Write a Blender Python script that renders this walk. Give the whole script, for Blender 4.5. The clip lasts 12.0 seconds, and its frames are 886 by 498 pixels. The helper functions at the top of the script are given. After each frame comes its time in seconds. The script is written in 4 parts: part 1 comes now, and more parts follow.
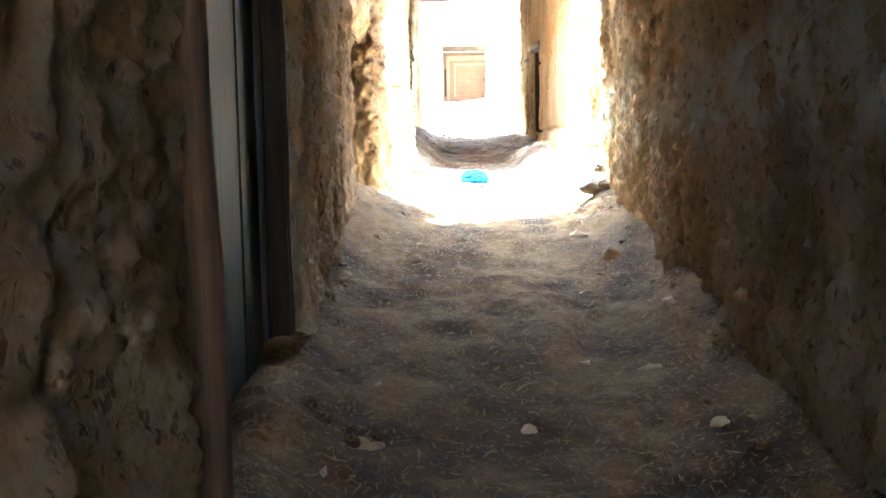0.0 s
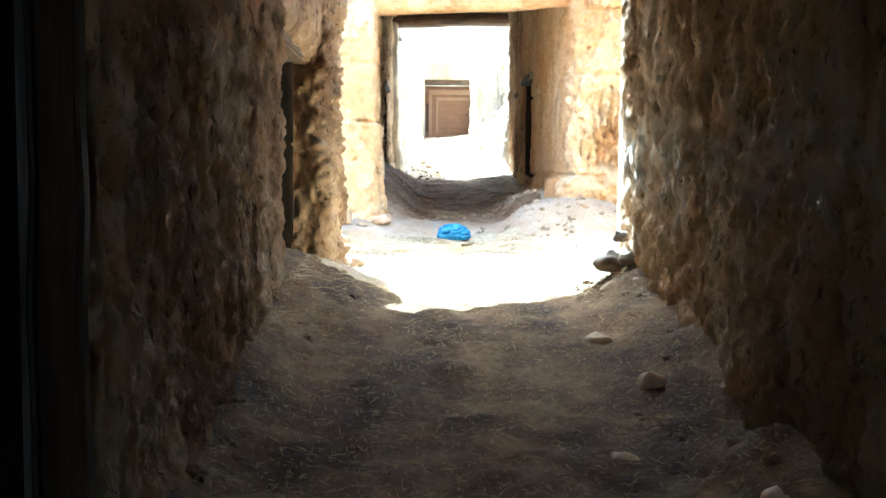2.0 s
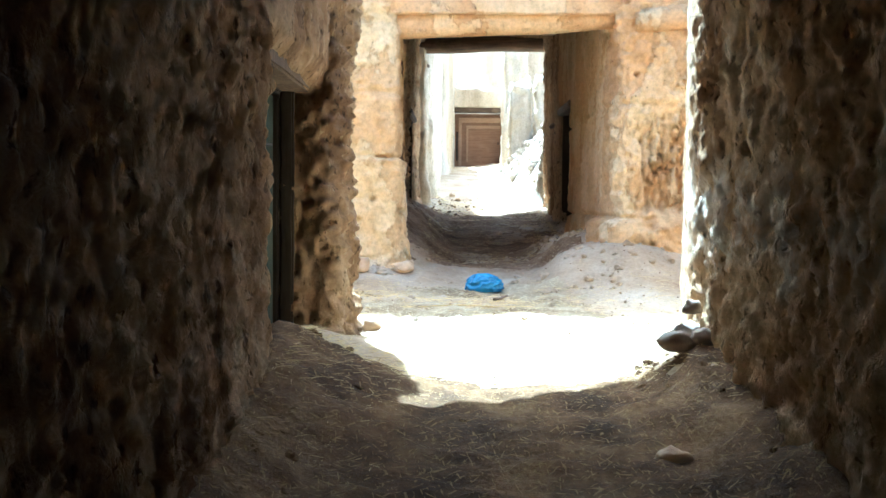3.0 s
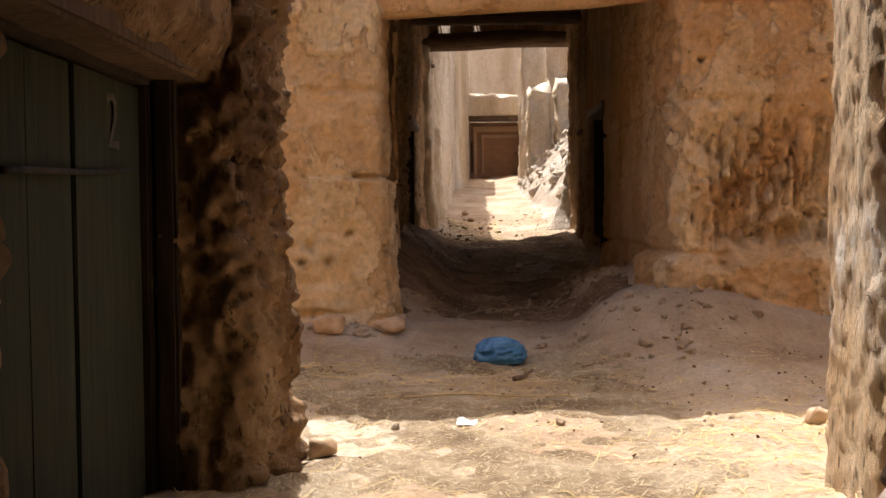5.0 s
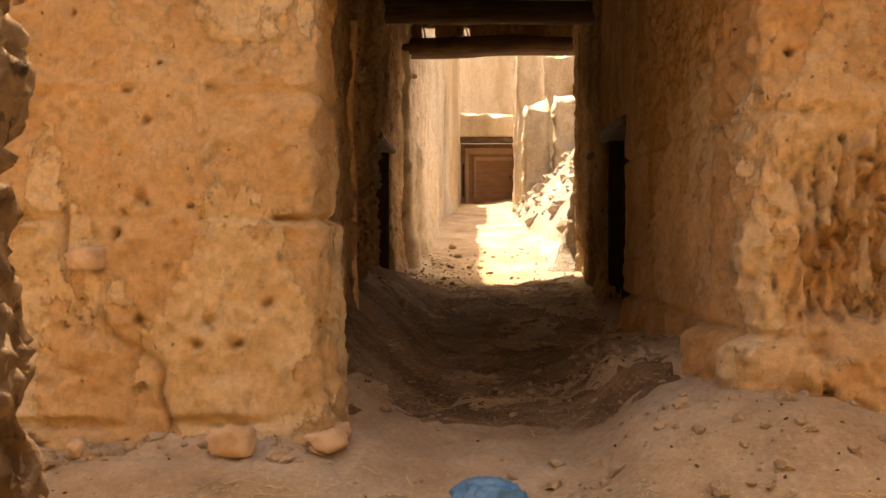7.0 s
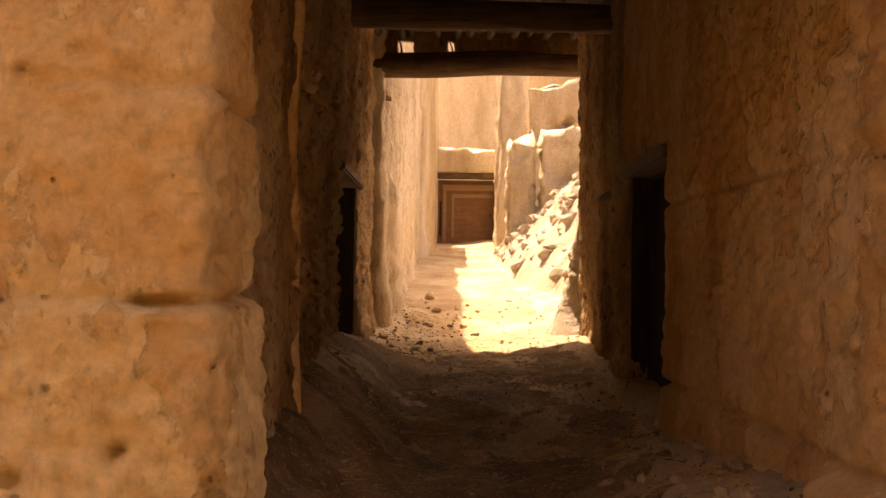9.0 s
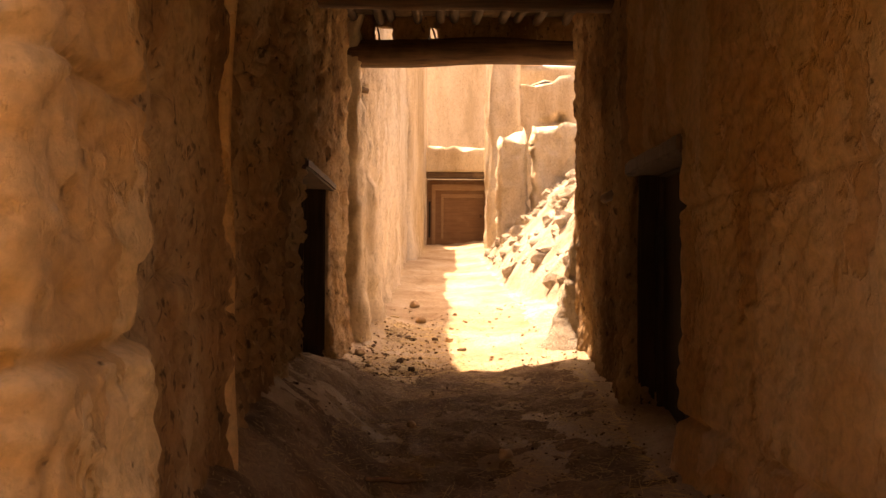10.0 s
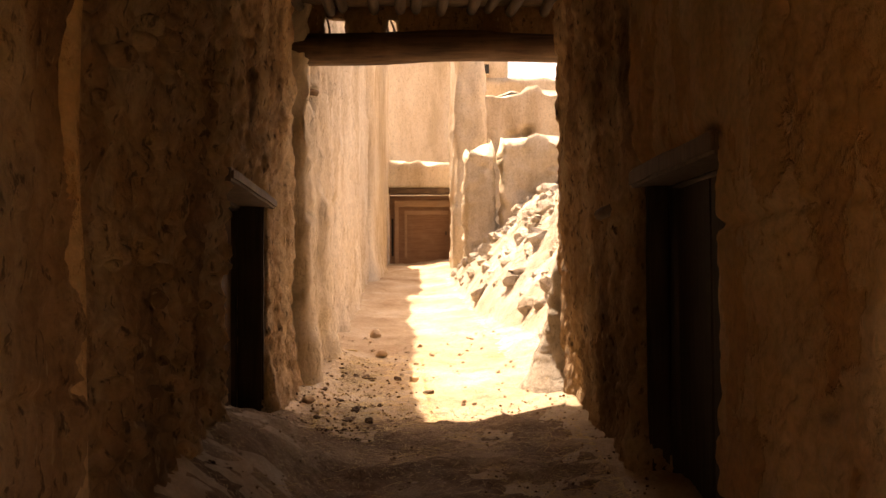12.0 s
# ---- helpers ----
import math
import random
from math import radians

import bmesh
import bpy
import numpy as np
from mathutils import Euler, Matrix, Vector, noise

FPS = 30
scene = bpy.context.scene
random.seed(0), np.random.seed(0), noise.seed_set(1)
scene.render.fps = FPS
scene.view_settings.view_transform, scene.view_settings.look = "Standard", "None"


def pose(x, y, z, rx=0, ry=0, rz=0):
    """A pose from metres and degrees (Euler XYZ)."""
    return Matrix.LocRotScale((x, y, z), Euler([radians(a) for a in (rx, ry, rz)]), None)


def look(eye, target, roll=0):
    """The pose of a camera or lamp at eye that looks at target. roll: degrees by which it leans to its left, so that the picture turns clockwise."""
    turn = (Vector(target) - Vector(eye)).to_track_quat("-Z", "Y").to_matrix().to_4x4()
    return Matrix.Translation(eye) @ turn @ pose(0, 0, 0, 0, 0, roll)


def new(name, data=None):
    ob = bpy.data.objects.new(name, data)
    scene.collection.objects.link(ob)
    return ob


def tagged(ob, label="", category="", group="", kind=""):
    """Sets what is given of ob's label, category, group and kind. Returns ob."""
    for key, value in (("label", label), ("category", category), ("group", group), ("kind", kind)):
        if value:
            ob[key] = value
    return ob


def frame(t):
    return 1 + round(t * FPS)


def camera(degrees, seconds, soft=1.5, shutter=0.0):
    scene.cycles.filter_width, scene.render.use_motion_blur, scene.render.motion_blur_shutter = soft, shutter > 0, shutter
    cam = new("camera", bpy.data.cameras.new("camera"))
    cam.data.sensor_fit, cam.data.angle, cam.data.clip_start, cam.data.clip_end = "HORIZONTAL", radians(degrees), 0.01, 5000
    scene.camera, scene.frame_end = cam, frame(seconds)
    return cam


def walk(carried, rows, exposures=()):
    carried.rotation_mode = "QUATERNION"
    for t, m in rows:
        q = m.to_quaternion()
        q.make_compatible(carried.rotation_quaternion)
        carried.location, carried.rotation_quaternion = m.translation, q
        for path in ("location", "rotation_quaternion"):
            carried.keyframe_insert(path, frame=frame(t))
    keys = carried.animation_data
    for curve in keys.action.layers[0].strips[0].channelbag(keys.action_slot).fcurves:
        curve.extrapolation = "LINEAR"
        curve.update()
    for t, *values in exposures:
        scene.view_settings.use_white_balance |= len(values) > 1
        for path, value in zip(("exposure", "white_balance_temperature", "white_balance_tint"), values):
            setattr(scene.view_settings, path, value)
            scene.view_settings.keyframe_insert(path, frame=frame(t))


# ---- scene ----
cam = camera(45.6, 12.0)
METRES, EYE, TILT, LEAN, TURN = 13.4, 1.5, 0.0, 0.0, 0.0
ROWS = [
    (0.0, 0.0, 0.0, 0.0, -0.11, -5.92, 1.01),
    (0.5, 0.0031, 0.038, 0.0006, -1.94, -4.68, -0.43),
    (1.0, 0.0065, 0.0826, 0.0034, -1.83, -4.29, -0.47),
    (1.5, 0.0047, 0.13, 0.0097, -1.26, -4.14, -0.68),
    (2.0, 0.0073, 0.1754, 0.0092, -1.05, -4.06, -0.36),
    (2.5, 0.01, 0.2223, 0.0137, 0.12, -3.87, -0.26),
    (3.0, 0.0094, 0.2701, 0.0203, 0.58, -2.65, -0.52),
    (5.0, 0.0176, 0.4655, 0.0327, 1.6, -2.08, 0.57),
    (5.5, 0.021, 0.5104, 0.0348, 1.63, -1.84, 0.73),
    (6.0, 0.0213, 0.5593, 0.0411, 1.56, -1.08, -0.01),
    (6.5, 0.0237, 0.6035, 0.0412, 1.38, -1.02, -0.08),
    (7.0, 0.0233, 0.6495, 0.0468, 1.23, -0.93, -0.01),
    (7.5, 0.019, 0.6947, 0.0516, 0.94, -0.61, -0.18),
    (9.5, 0.0175, 0.8532, 0.0626, -0.47, 1.24, -0.66),
    (10.0, 0.0243, 0.8901, 0.0658, -0.59, 1.02, -0.36),
    (10.5, 0.0241, 0.9198, 0.0675, -0.61, 0.92, -0.29),
    (11.0, 0.0209, 0.9552, 0.0707, -1.61, 2.38, 0.32),
    (11.5, 0.0248, 0.9792, 0.0712, -3.19, 2.15, 0.49),
    (12.0, 0.0265, 0.994, 0.0733, -2.51, 1.91, 0.3),
]
EXPOSURES = [
    (0.0, 5.55, 4150, -14), (0.45, 4.55, 4150, -14), (1.0, 4.35, 4150, -14), (2.0, 3.85, 4150, -14), (3.2, 2.85, 4150, -14), (4.7, 1.1, 5800, 10),
    (5.5, 1.15, 7200, 18), (6.2, 1.6, 8200, 17), (7.0, 1.8, 9100, 17), (9.5, 1.77, 11400, 31), (10.4, 1.95, 11200, 33), (11.0, 1.75, 9300, 25), (12.0, 1.8, 9000, 24),
]
walk(cam, [(t, pose(0, 0, EYE, TILT, LEAN, TURN) @ pose(METRES * x, METRES * y, METRES * z, 90 + pitch, roll, yaw)) for t, x, y, z, yaw, pitch, roll in ROWS], EXPOSURES)

# ---- light ----
SUN = Vector((-0.13, 0.58, 1.0)).normalized()
world = bpy.data.worlds.new("sky")
scene.world = world
world.use_nodes = True
wn = world.node_tree
sky = wn.nodes.new("ShaderNodeTexSky")
sky.sky_type, sky.sun_disc = "NISHITA", False
sky.sun_elevation, sky.sun_rotation = math.asin(SUN.z), math.atan2(SUN.x, SUN.y)
sky.air_density, sky.dust_density, sky.ozone_density = 0.8, 7.0, 0.2
wn.links.new(sky.outputs[0], wn.nodes["Background"].inputs[0])
wn.nodes["Background"].inputs[1].default_value = 0.125
lamp = bpy.data.lights.new("sun", "SUN")
lamp.energy, lamp.angle, lamp.color = 4.2, radians(0.5), (1.0, 0.97, 0.92)
sun = new("sun", lamp)
sun.matrix_world = look(SUN * 60, (0, 0, 0))


# ---- materials ----
def shader(name, rough=0.9, metal=0.0):
    m = bpy.data.materials.new(name)
    m.use_nodes = True
    b = m.node_tree.nodes["Principled BSDF"]
    b.inputs["Roughness"].default_value, b.inputs["Metallic"].default_value = rough, metal
    b.inputs["Specular IOR Level"].default_value = 0.25
    return m, m.node_tree, b


def node(nt, kind, ins=None, **attrs):
    n = nt.nodes.new(kind)
    for k, v in attrs.items():
        setattr(n, k, v)
    for k, v in (ins or {}).items():
        if isinstance(v, bpy.types.NodeSocket):
            nt.links.new(v, n.inputs[k])
        else:
            n.inputs[k].default_value = v
    return n


def coords(nt, scale=(1, 1, 1)):
    geo = node(nt, "ShaderNodeNewGeometry")
    return node(nt, "ShaderNodeMapping", {"Vector": geo.outputs["Position"], "Scale": scale}).outputs[0]


def noise_of(nt, vec, scale, detail=5, rough=0.6):
    return node(nt, "ShaderNodeTexNoise", {"Vector": vec, "Scale": scale, "Detail": detail, "Roughness": rough}).outputs["Fac"]


def ramp(nt, fac, stops):
    r = node(nt, "ShaderNodeValToRGB", {"Fac": fac})
    while len(r.color_ramp.elements) < len(stops):
        r.color_ramp.elements.new(0.5)
    for e, (p, c) in zip(r.color_ramp.elements, stops):
        e.position, e.color = p, (*c, 1) if len(c) == 3 else c
    return r.outputs[0]


def mix(nt, fac, a, b, blend="MIX"):
    n = node(nt, "ShaderNodeMix", data_type="RGBA", blend_type=blend)
    for i, v in ((0, fac), (6, a), (7, b)):
        if isinstance(v, bpy.types.NodeSocket):
            nt.links.new(v, n.inputs[i])
        else:
            n.inputs[i].default_value = v if i == 0 else (*v, 1)
    return n.outputs[2]


def grey(v):
    return (v, v, v)


def bump(nt, b, height, strength=0.6, distance=0.02):
    n = node(nt, "ShaderNodeBump", {"Height": height, "Strength": strength, "Distance": distance})
    nt.links.new(n.outputs[0], b.inputs["Normal"])


def mud(name, dark, mid, light, pits=0.5, grain=0.02, streak=1.6, salt=None, skim=False):
    """Mud plaster with straw: broad stains, small pits with painted shade, straw flecks, fine grain."""
    m, nt, b = shader(name, 0.95)
    p, tall = coords(nt), coords(nt, (1, 1, 1 / streak))
    broad = noise_of(nt, tall, 1.3, 6, 0.65)
    fine = noise_of(nt, p, 26, 5, 0.7)
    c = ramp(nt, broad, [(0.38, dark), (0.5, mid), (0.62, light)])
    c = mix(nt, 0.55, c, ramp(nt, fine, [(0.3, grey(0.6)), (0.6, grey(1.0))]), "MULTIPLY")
    # Pits drawn dark: the shade inside them is painted into the colour.
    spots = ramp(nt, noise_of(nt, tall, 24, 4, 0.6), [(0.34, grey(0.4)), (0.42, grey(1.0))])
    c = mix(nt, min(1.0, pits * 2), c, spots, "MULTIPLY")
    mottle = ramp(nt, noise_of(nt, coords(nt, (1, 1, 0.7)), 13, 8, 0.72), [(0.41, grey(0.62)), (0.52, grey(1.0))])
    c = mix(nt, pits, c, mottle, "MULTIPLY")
    straw = noise_of(nt, coords(nt, (38, 38, 9)), 1.0, 2, 0.4)
    c = mix(nt, ramp(nt, straw, [(0.66, grey(0)), (0.72, grey(0.55))]), c, (0.58, 0.44, 0.25))
    drift = node(nt, "ShaderNodeTexNoise", {"Vector": p, "Scale": 14.0, "Detail": 3.0}).outputs["Color"]
    drift = node(nt, "ShaderNodeVectorMath", {0: drift, 1: (0.07, 0.07, 0.07)}, operation="MULTIPLY").outputs[0]
    warped = node(nt, "ShaderNodeVectorMath", {0: p, 1: drift}, operation="ADD")
    cells = node(nt, "ShaderNodeTexVoronoi", {"Vector": warped.outputs[0], "Scale": 11.0})
    gate = ramp(nt, node(nt, "ShaderNodeSeparateColor", {"Color": cells.outputs["Color"]}).outputs[0], [(0.7, grey(0)), (0.72, grey(1))])
    holes = mix(nt, 1.0, ramp(nt, cells.outputs["Distance"], [(0.06, grey(1)), (0.13, grey(0))]), gate, "MULTIPLY")
    # Holes tinted darker, again with their inner shade as colour.
    c = mix(nt, holes, c, mix(nt, 1.0, c, grey(0.6), "MULTIPLY"))
    flake = ramp(nt, noise_of(nt, tall, 1.5, 9, 0.62), [(0.5, grey(0)), (0.515, grey(1))])
    if skim:
        c = mix(nt, flake, mix(nt, 1.0, c, (0.88, 0.78, 0.68), "MULTIPLY"), c)
    if salt:
        z = node(nt, "ShaderNodeSeparateXYZ", {"Vector": p}).outputs[2]
        wavy = node(nt, "ShaderNodeMath", {0: z, 1: noise_of(nt, p, 1.4, 3)}, operation="ADD").outputs[0]
        band = ramp(nt, node(nt, "ShaderNodeMapRange", {"Value": wavy, "From Min": salt[0], "From Max": salt[1]}).outputs[0], [(0.0, grey(0)), (0.35, grey(1)), (0.65, grey(1)), (1.0, grey(0))])
        flecks = ramp(nt, noise_of(nt, tall, 6, 5, 0.7), [(0.42, grey(0)), (0.58, grey(0.8))])
        c = mix(nt, mix(nt, 1.0, band, flecks, "MULTIPLY"), c, (0.76, 0.71, 0.63))
    nt.links.new(c, b.inputs["Base Color"])
    h = mix(nt, 0.3, noise_of(nt, p, 22, 9, 0.78), spots, "MIX")
    h = mix(nt, 1.0, h, mix(nt, 1.0, holes, grey(0.7), "MULTIPLY"), "SUBTRACT")
    if skim:
        h = mix(nt, 1.0, h, mix(nt, 1.0, flake, grey(0.45), "MULTIPLY"), "ADD")
    bump(nt, b, h, 1.0, grain * 1.6)
    return m


OCHRE = mud("yellow_mud_plaster", (0.74, 0.52, 0.265), (0.82, 0.61, 0.345), (0.86, 0.68, 0.425), 0.05, 0.026, skim=True)
MUD = mud("mud_plaster", (0.7, 0.45, 0.215), (0.8, 0.55, 0.29), (0.85, 0.635, 0.375), 0.08, 0.026, skim=True)
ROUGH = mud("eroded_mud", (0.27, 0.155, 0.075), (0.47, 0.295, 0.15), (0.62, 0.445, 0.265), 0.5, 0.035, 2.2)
# Salt flecked; base lighter than ROUGH to paint in light on the east wall.
LIT_SALTY = mud("lit_salty_mud", (0.4, 0.245, 0.12), (0.65, 0.44, 0.24), (0.77, 0.59, 0.38), 0.45, 0.035, 2.2, (1.9, 2.5))
PALE = mud("pale_mud", (0.54, 0.425, 0.285), (0.65, 0.535, 0.385), (0.72, 0.62, 0.475), 0.18, 0.02, 3.0)
RUBBLE = mud("rubble_earth", (0.41, 0.325, 0.23), (0.51, 0.425, 0.32), (0.58, 0.51, 0.415), 0.25, 0.03, 1.0)


def earth():
    m, nt, b = shader("trodden_earth", 0.97)
    p = coords(nt)
    c = ramp(nt, noise_of(nt, p, 0.9, 7, 0.65), [(0.3, (0.32, 0.2, 0.11)), (0.5, (0.475, 0.35, 0.225)), (0.7, (0.6, 0.49, 0.365))])
    c = mix(nt, 0.6, c, ramp(nt, noise_of(nt, p, 30, 6, 0.75), [(0.3, grey(0.5)), (0.65, grey(1.0))]), "MULTIPLY")
    chaff = ramp(nt, noise_of(nt, coords(nt, (55, 14, 30)), 1, 2, 0.5), [(0.62, grey(0)), (0.68, grey(0.7))])
    where = ramp(nt, noise_of(nt, p, 1.7, 4, 0.6), [(0.42, grey(0)), (0.62, grey(1))])
    c = mix(nt, mix(nt, 1.0, chaff, where, "MULTIPLY"), c, (0.5, 0.4, 0.22))
    nt.links.new(c, b.inputs["Base Color"])
    bump(nt, b, noise_of(nt, p, 22, 8, 0.75), 0.8, 0.03)
    return m


EARTH = earth()


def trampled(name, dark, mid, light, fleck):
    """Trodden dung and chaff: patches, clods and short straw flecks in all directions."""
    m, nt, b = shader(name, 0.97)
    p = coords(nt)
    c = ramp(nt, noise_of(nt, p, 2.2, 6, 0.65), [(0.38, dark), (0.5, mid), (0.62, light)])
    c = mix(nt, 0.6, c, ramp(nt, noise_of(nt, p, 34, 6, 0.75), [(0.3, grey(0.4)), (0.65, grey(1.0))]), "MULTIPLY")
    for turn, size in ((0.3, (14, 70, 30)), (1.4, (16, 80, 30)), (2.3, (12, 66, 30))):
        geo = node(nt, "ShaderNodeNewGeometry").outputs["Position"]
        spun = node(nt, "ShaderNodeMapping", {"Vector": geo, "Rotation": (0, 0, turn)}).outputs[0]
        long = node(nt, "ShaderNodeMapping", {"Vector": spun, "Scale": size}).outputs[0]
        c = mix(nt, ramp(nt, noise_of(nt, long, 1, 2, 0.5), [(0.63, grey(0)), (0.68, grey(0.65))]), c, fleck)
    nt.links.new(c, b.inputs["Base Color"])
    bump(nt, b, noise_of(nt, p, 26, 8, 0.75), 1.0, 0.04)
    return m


# Manure and dung tones, darkened further to paint in shade on roofed floors.
SHADE_MANURE = trampled("shade_dark_manure", (0.075, 0.038, 0.014), (0.165, 0.09, 0.036), (0.28, 0.165, 0.07), (0.38, 0.25, 0.1))
SHADE_DUNG = trampled("shade_dark_dung_earth", (0.17, 0.1, 0.05), (0.285, 0.18, 0.1), (0.4, 0.275, 0.165), (0.48, 0.355, 0.19))
CHAFF = trampled("trampled_chaff", (0.27, 0.185, 0.1), (0.43, 0.32, 0.19), (0.56, 0.445, 0.295), (0.68, 0.56, 0.36))


def wood(name, dark, light, axis="z", rough=0.8, dust=(0.4, 0.28, 0.17)):
    m, nt, b = shader(name, rough)
    s = {"x": (2, 30, 30), "y": (30, 2, 30), "z": (30, 30, 2)}[axis]
    grain = noise_of(nt, coords(nt, s), 1, 5, 0.6)
    c = ramp(nt, grain, [(0.3, dark), (0.7, light)])
    c = mix(nt, ramp(nt, noise_of(nt, coords(nt), 3.2, 5, 0.6), [(0.5, grey(0)), (0.75, grey(0.45))]), c, dust)
    nt.links.new(c, b.inputs["Base Color"])
    bump(nt, b, grain, 0.6, 0.008)
    return m


BEAM = wood("old_beam", (0.05, 0.03, 0.018), (0.16, 0.1, 0.06), "x", 0.8, (0.25, 0.17, 0.1))
POLE = wood("old_pole", (0.03, 0.019, 0.011), (0.08, 0.052, 0.03), "y", 0.85, (0.1, 0.068, 0.042))
PLANK = wood("door_plank", (0.06, 0.037, 0.022), (0.15, 0.095, 0.058), "z", 0.8, (0.22, 0.15, 0.09))
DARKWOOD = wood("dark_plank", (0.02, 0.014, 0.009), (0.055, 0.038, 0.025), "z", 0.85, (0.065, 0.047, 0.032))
GREEN = wood("green_plank", (0.018, 0.024, 0.015), (0.042, 0.046, 0.028), "z", 0.8, (0.06, 0.042, 0.022))
RED = wood("red_brown_plank", (0.19, 0.1, 0.055), (0.27, 0.15, 0.085), "x", 0.75, (0.33, 0.21, 0.13))
FRAME_WOOD = wood("pale_red_brown_board", (0.3, 0.18, 0.105), (0.4, 0.25, 0.15), "x", 0.75, (0.44, 0.3, 0.2))


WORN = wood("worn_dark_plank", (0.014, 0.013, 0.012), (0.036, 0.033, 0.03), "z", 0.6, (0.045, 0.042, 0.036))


def simple(name, a, b2, scale=8, rough=0.7, dist=0.01, metallic=0.0):
    m, nt, b = shader(name, rough, metallic)
    p = coords(nt)
    nt.links.new(ramp(nt, noise_of(nt, p, scale, 6, 0.65), [(0.35, a), (0.65, b2)]), b.inputs["Base Color"])
    bump(nt, b, noise_of(nt, p, scale * 2.5, 6, 0.7), 0.6, dist)
    return m


STONE = simple("field_stone", (0.4, 0.265, 0.15), (0.58, 0.42, 0.265), 7)
DARKSTONE = simple("dark_stone", (0.13, 0.1, 0.075), (0.26, 0.2, 0.15), 7)
CHALK = simple("chalk", (0.06, 0.058, 0.042), (0.14, 0.125, 0.095), 30, 0.9)
STRAW = simple("straw", (0.48, 0.33, 0.13), (0.72, 0.54, 0.27), 3, 0.8)
DARKSTRAW = simple("dark_straw", (0.17, 0.1, 0.034), (0.3, 0.19, 0.07), 3, 0.85)
DUNG = simple("dry_dung", (0.1, 0.065, 0.04), (0.2, 0.135, 0.085), 9, 0.95, 0.02)
STICK = simple("dry_stick", (0.12, 0.08, 0.05), (0.24, 0.16, 0.1), 20, 0.9)
# Very dark mud: the shade under the passage roof put into the colour.
SHADE_MUD = simple("shade_dark_mud", (0.05, 0.033, 0.02), (0.12, 0.08, 0.046), 6, 0.95, 0.02)
PAPER = simple("pale_scrap", (0.6, 0.58, 0.54), (0.75, 0.73, 0.7), 6, 0.7)
IRON = simple("rusty_iron", (0.09, 0.05, 0.03), (0.2, 0.12, 0.075), 14, 0.6, 0.004, 0.6)


def plastic():
    m, nt, b = shader("blue_plastic", 0.42)
    p = coords(nt)
    nt.links.new(ramp(nt, noise_of(nt, p, 9, 4, 0.6), [(0.3, (0.022, 0.11, 0.24)), (0.7, (0.05, 0.2, 0.38))]), b.inputs["Base Color"])
    b.inputs["Specular IOR Level"].default_value = 0.5
    bump(nt, b, noise_of(nt, p, 26, 4, 0.7), 0.5, 0.01)
    return m


BLUE = plastic()


# ---- mesh helpers ----
def lattice(ix, iy, iz, seed):
    h = (ix * 374761393 + iy * 668265263 + iz * 2147483647 + seed * 974634777) & 0xFFFFFFFF
    h = ((h ^ (h >> 13)) * 1274126177) & 0xFFFFFFFF
    return ((h ^ (h >> 16)) & 0xFFFF) / 65535.0


def vnoise(p, seed=0):
    """Smooth value noise, 0 to 1, of points p (n x 3)."""
    i = np.floor(p).astype(np.int64)
    f = p - i
    f = f * f * (3 - 2 * f)
    out = np.zeros(len(p))
    for dx in (0, 1):
        for dy in (0, 1):
            for dz in (0, 1):
                w = (f[:, 0] if dx else 1 - f[:, 0]) * (f[:, 1] if dy else 1 - f[:, 1]) * (f[:, 2] if dz else 1 - f[:, 2])
                out += w * lattice(i[:, 0] + dx, i[:, 1] + dy, i[:, 2] + dz, seed)
    return out


def fbm(p, octaves=4, seed=0, gain=0.5):
    total, amp, norm = np.zeros(len(p)), 1.0, 0.0
    for k in range(octaves):
        total += amp * (vnoise(p * 2.03 ** k + 17.3 * k, seed + k) - 0.5)
        norm += amp
        amp *= gain
    return total / norm * 2


def pocks(p, cell, fill, seed):
    """Scattered round hollows: 0 outside, up to 1 in their middles."""
    q = p / cell
    i = np.floor(q).astype(np.int64)
    out = np.zeros(len(p))
    for dx in (-1, 0, 1):
        for dy in (-1, 0, 1):
            for dz in (-1, 0, 1):
                a, b, c = i[:, 0] + dx, i[:, 1] + dy, i[:, 2] + dz
                o = np.stack([a + lattice(a, b, c, seed), b + lattice(a, b, c, seed + 1), c + lattice(a, b, c, seed + 2)], 1)
                r = 0.1 + 0.34 * lattice(a, b, c, seed + 3) ** 3
                d = np.sqrt((((q - o) * (1, 1, 1.25)) ** 2).sum(1)) / r
                out = np.maximum(out, np.clip(2.2 * (1 - d), 0, 1) * (lattice(a, b, c, seed + 4) < fill) * np.sqrt(r / 0.5))
    return out


def mesh_of(name, verts, faces, mat, smooth=True):
    me = bpy.data.meshes.new(name)
    me.from_pydata([tuple(v) for v in verts], [], [tuple(f) for f in faces])
    me.materials.append(mat)
    if smooth:
        me.polygons.foreach_set("use_smooth", [True] * len(me.polygons))
    me.update()
    return me


def part(name, bm, material, parent=None, label="", smooth=False):
    """One bmesh (or mesh) as one object, under a thing or a part."""
    if isinstance(bm, bpy.types.Mesh):
        me = bm
    else:
        me = bpy.data.meshes.new(name)
        bm.to_mesh(me)
        bm.free()
        me.materials.append(material)
        if smooth:
            me.polygons.foreach_set("use_smooth", [True] * len(me.polygons))
    ob = new(name, me)
    if parent:
        ob.parent = parent
        ob.matrix_parent_inverse = Matrix.Translation(parent.location).inverted() if parent.parent is None else Matrix()
    if label:
        tagged(ob, label)
    return ob


def thing(name, at, label, category, group="", kind=""):
    ob = new(name)
    ob.location = at
    ob.empty_display_size = 0.1
    return tagged(ob, label, category, group, kind)


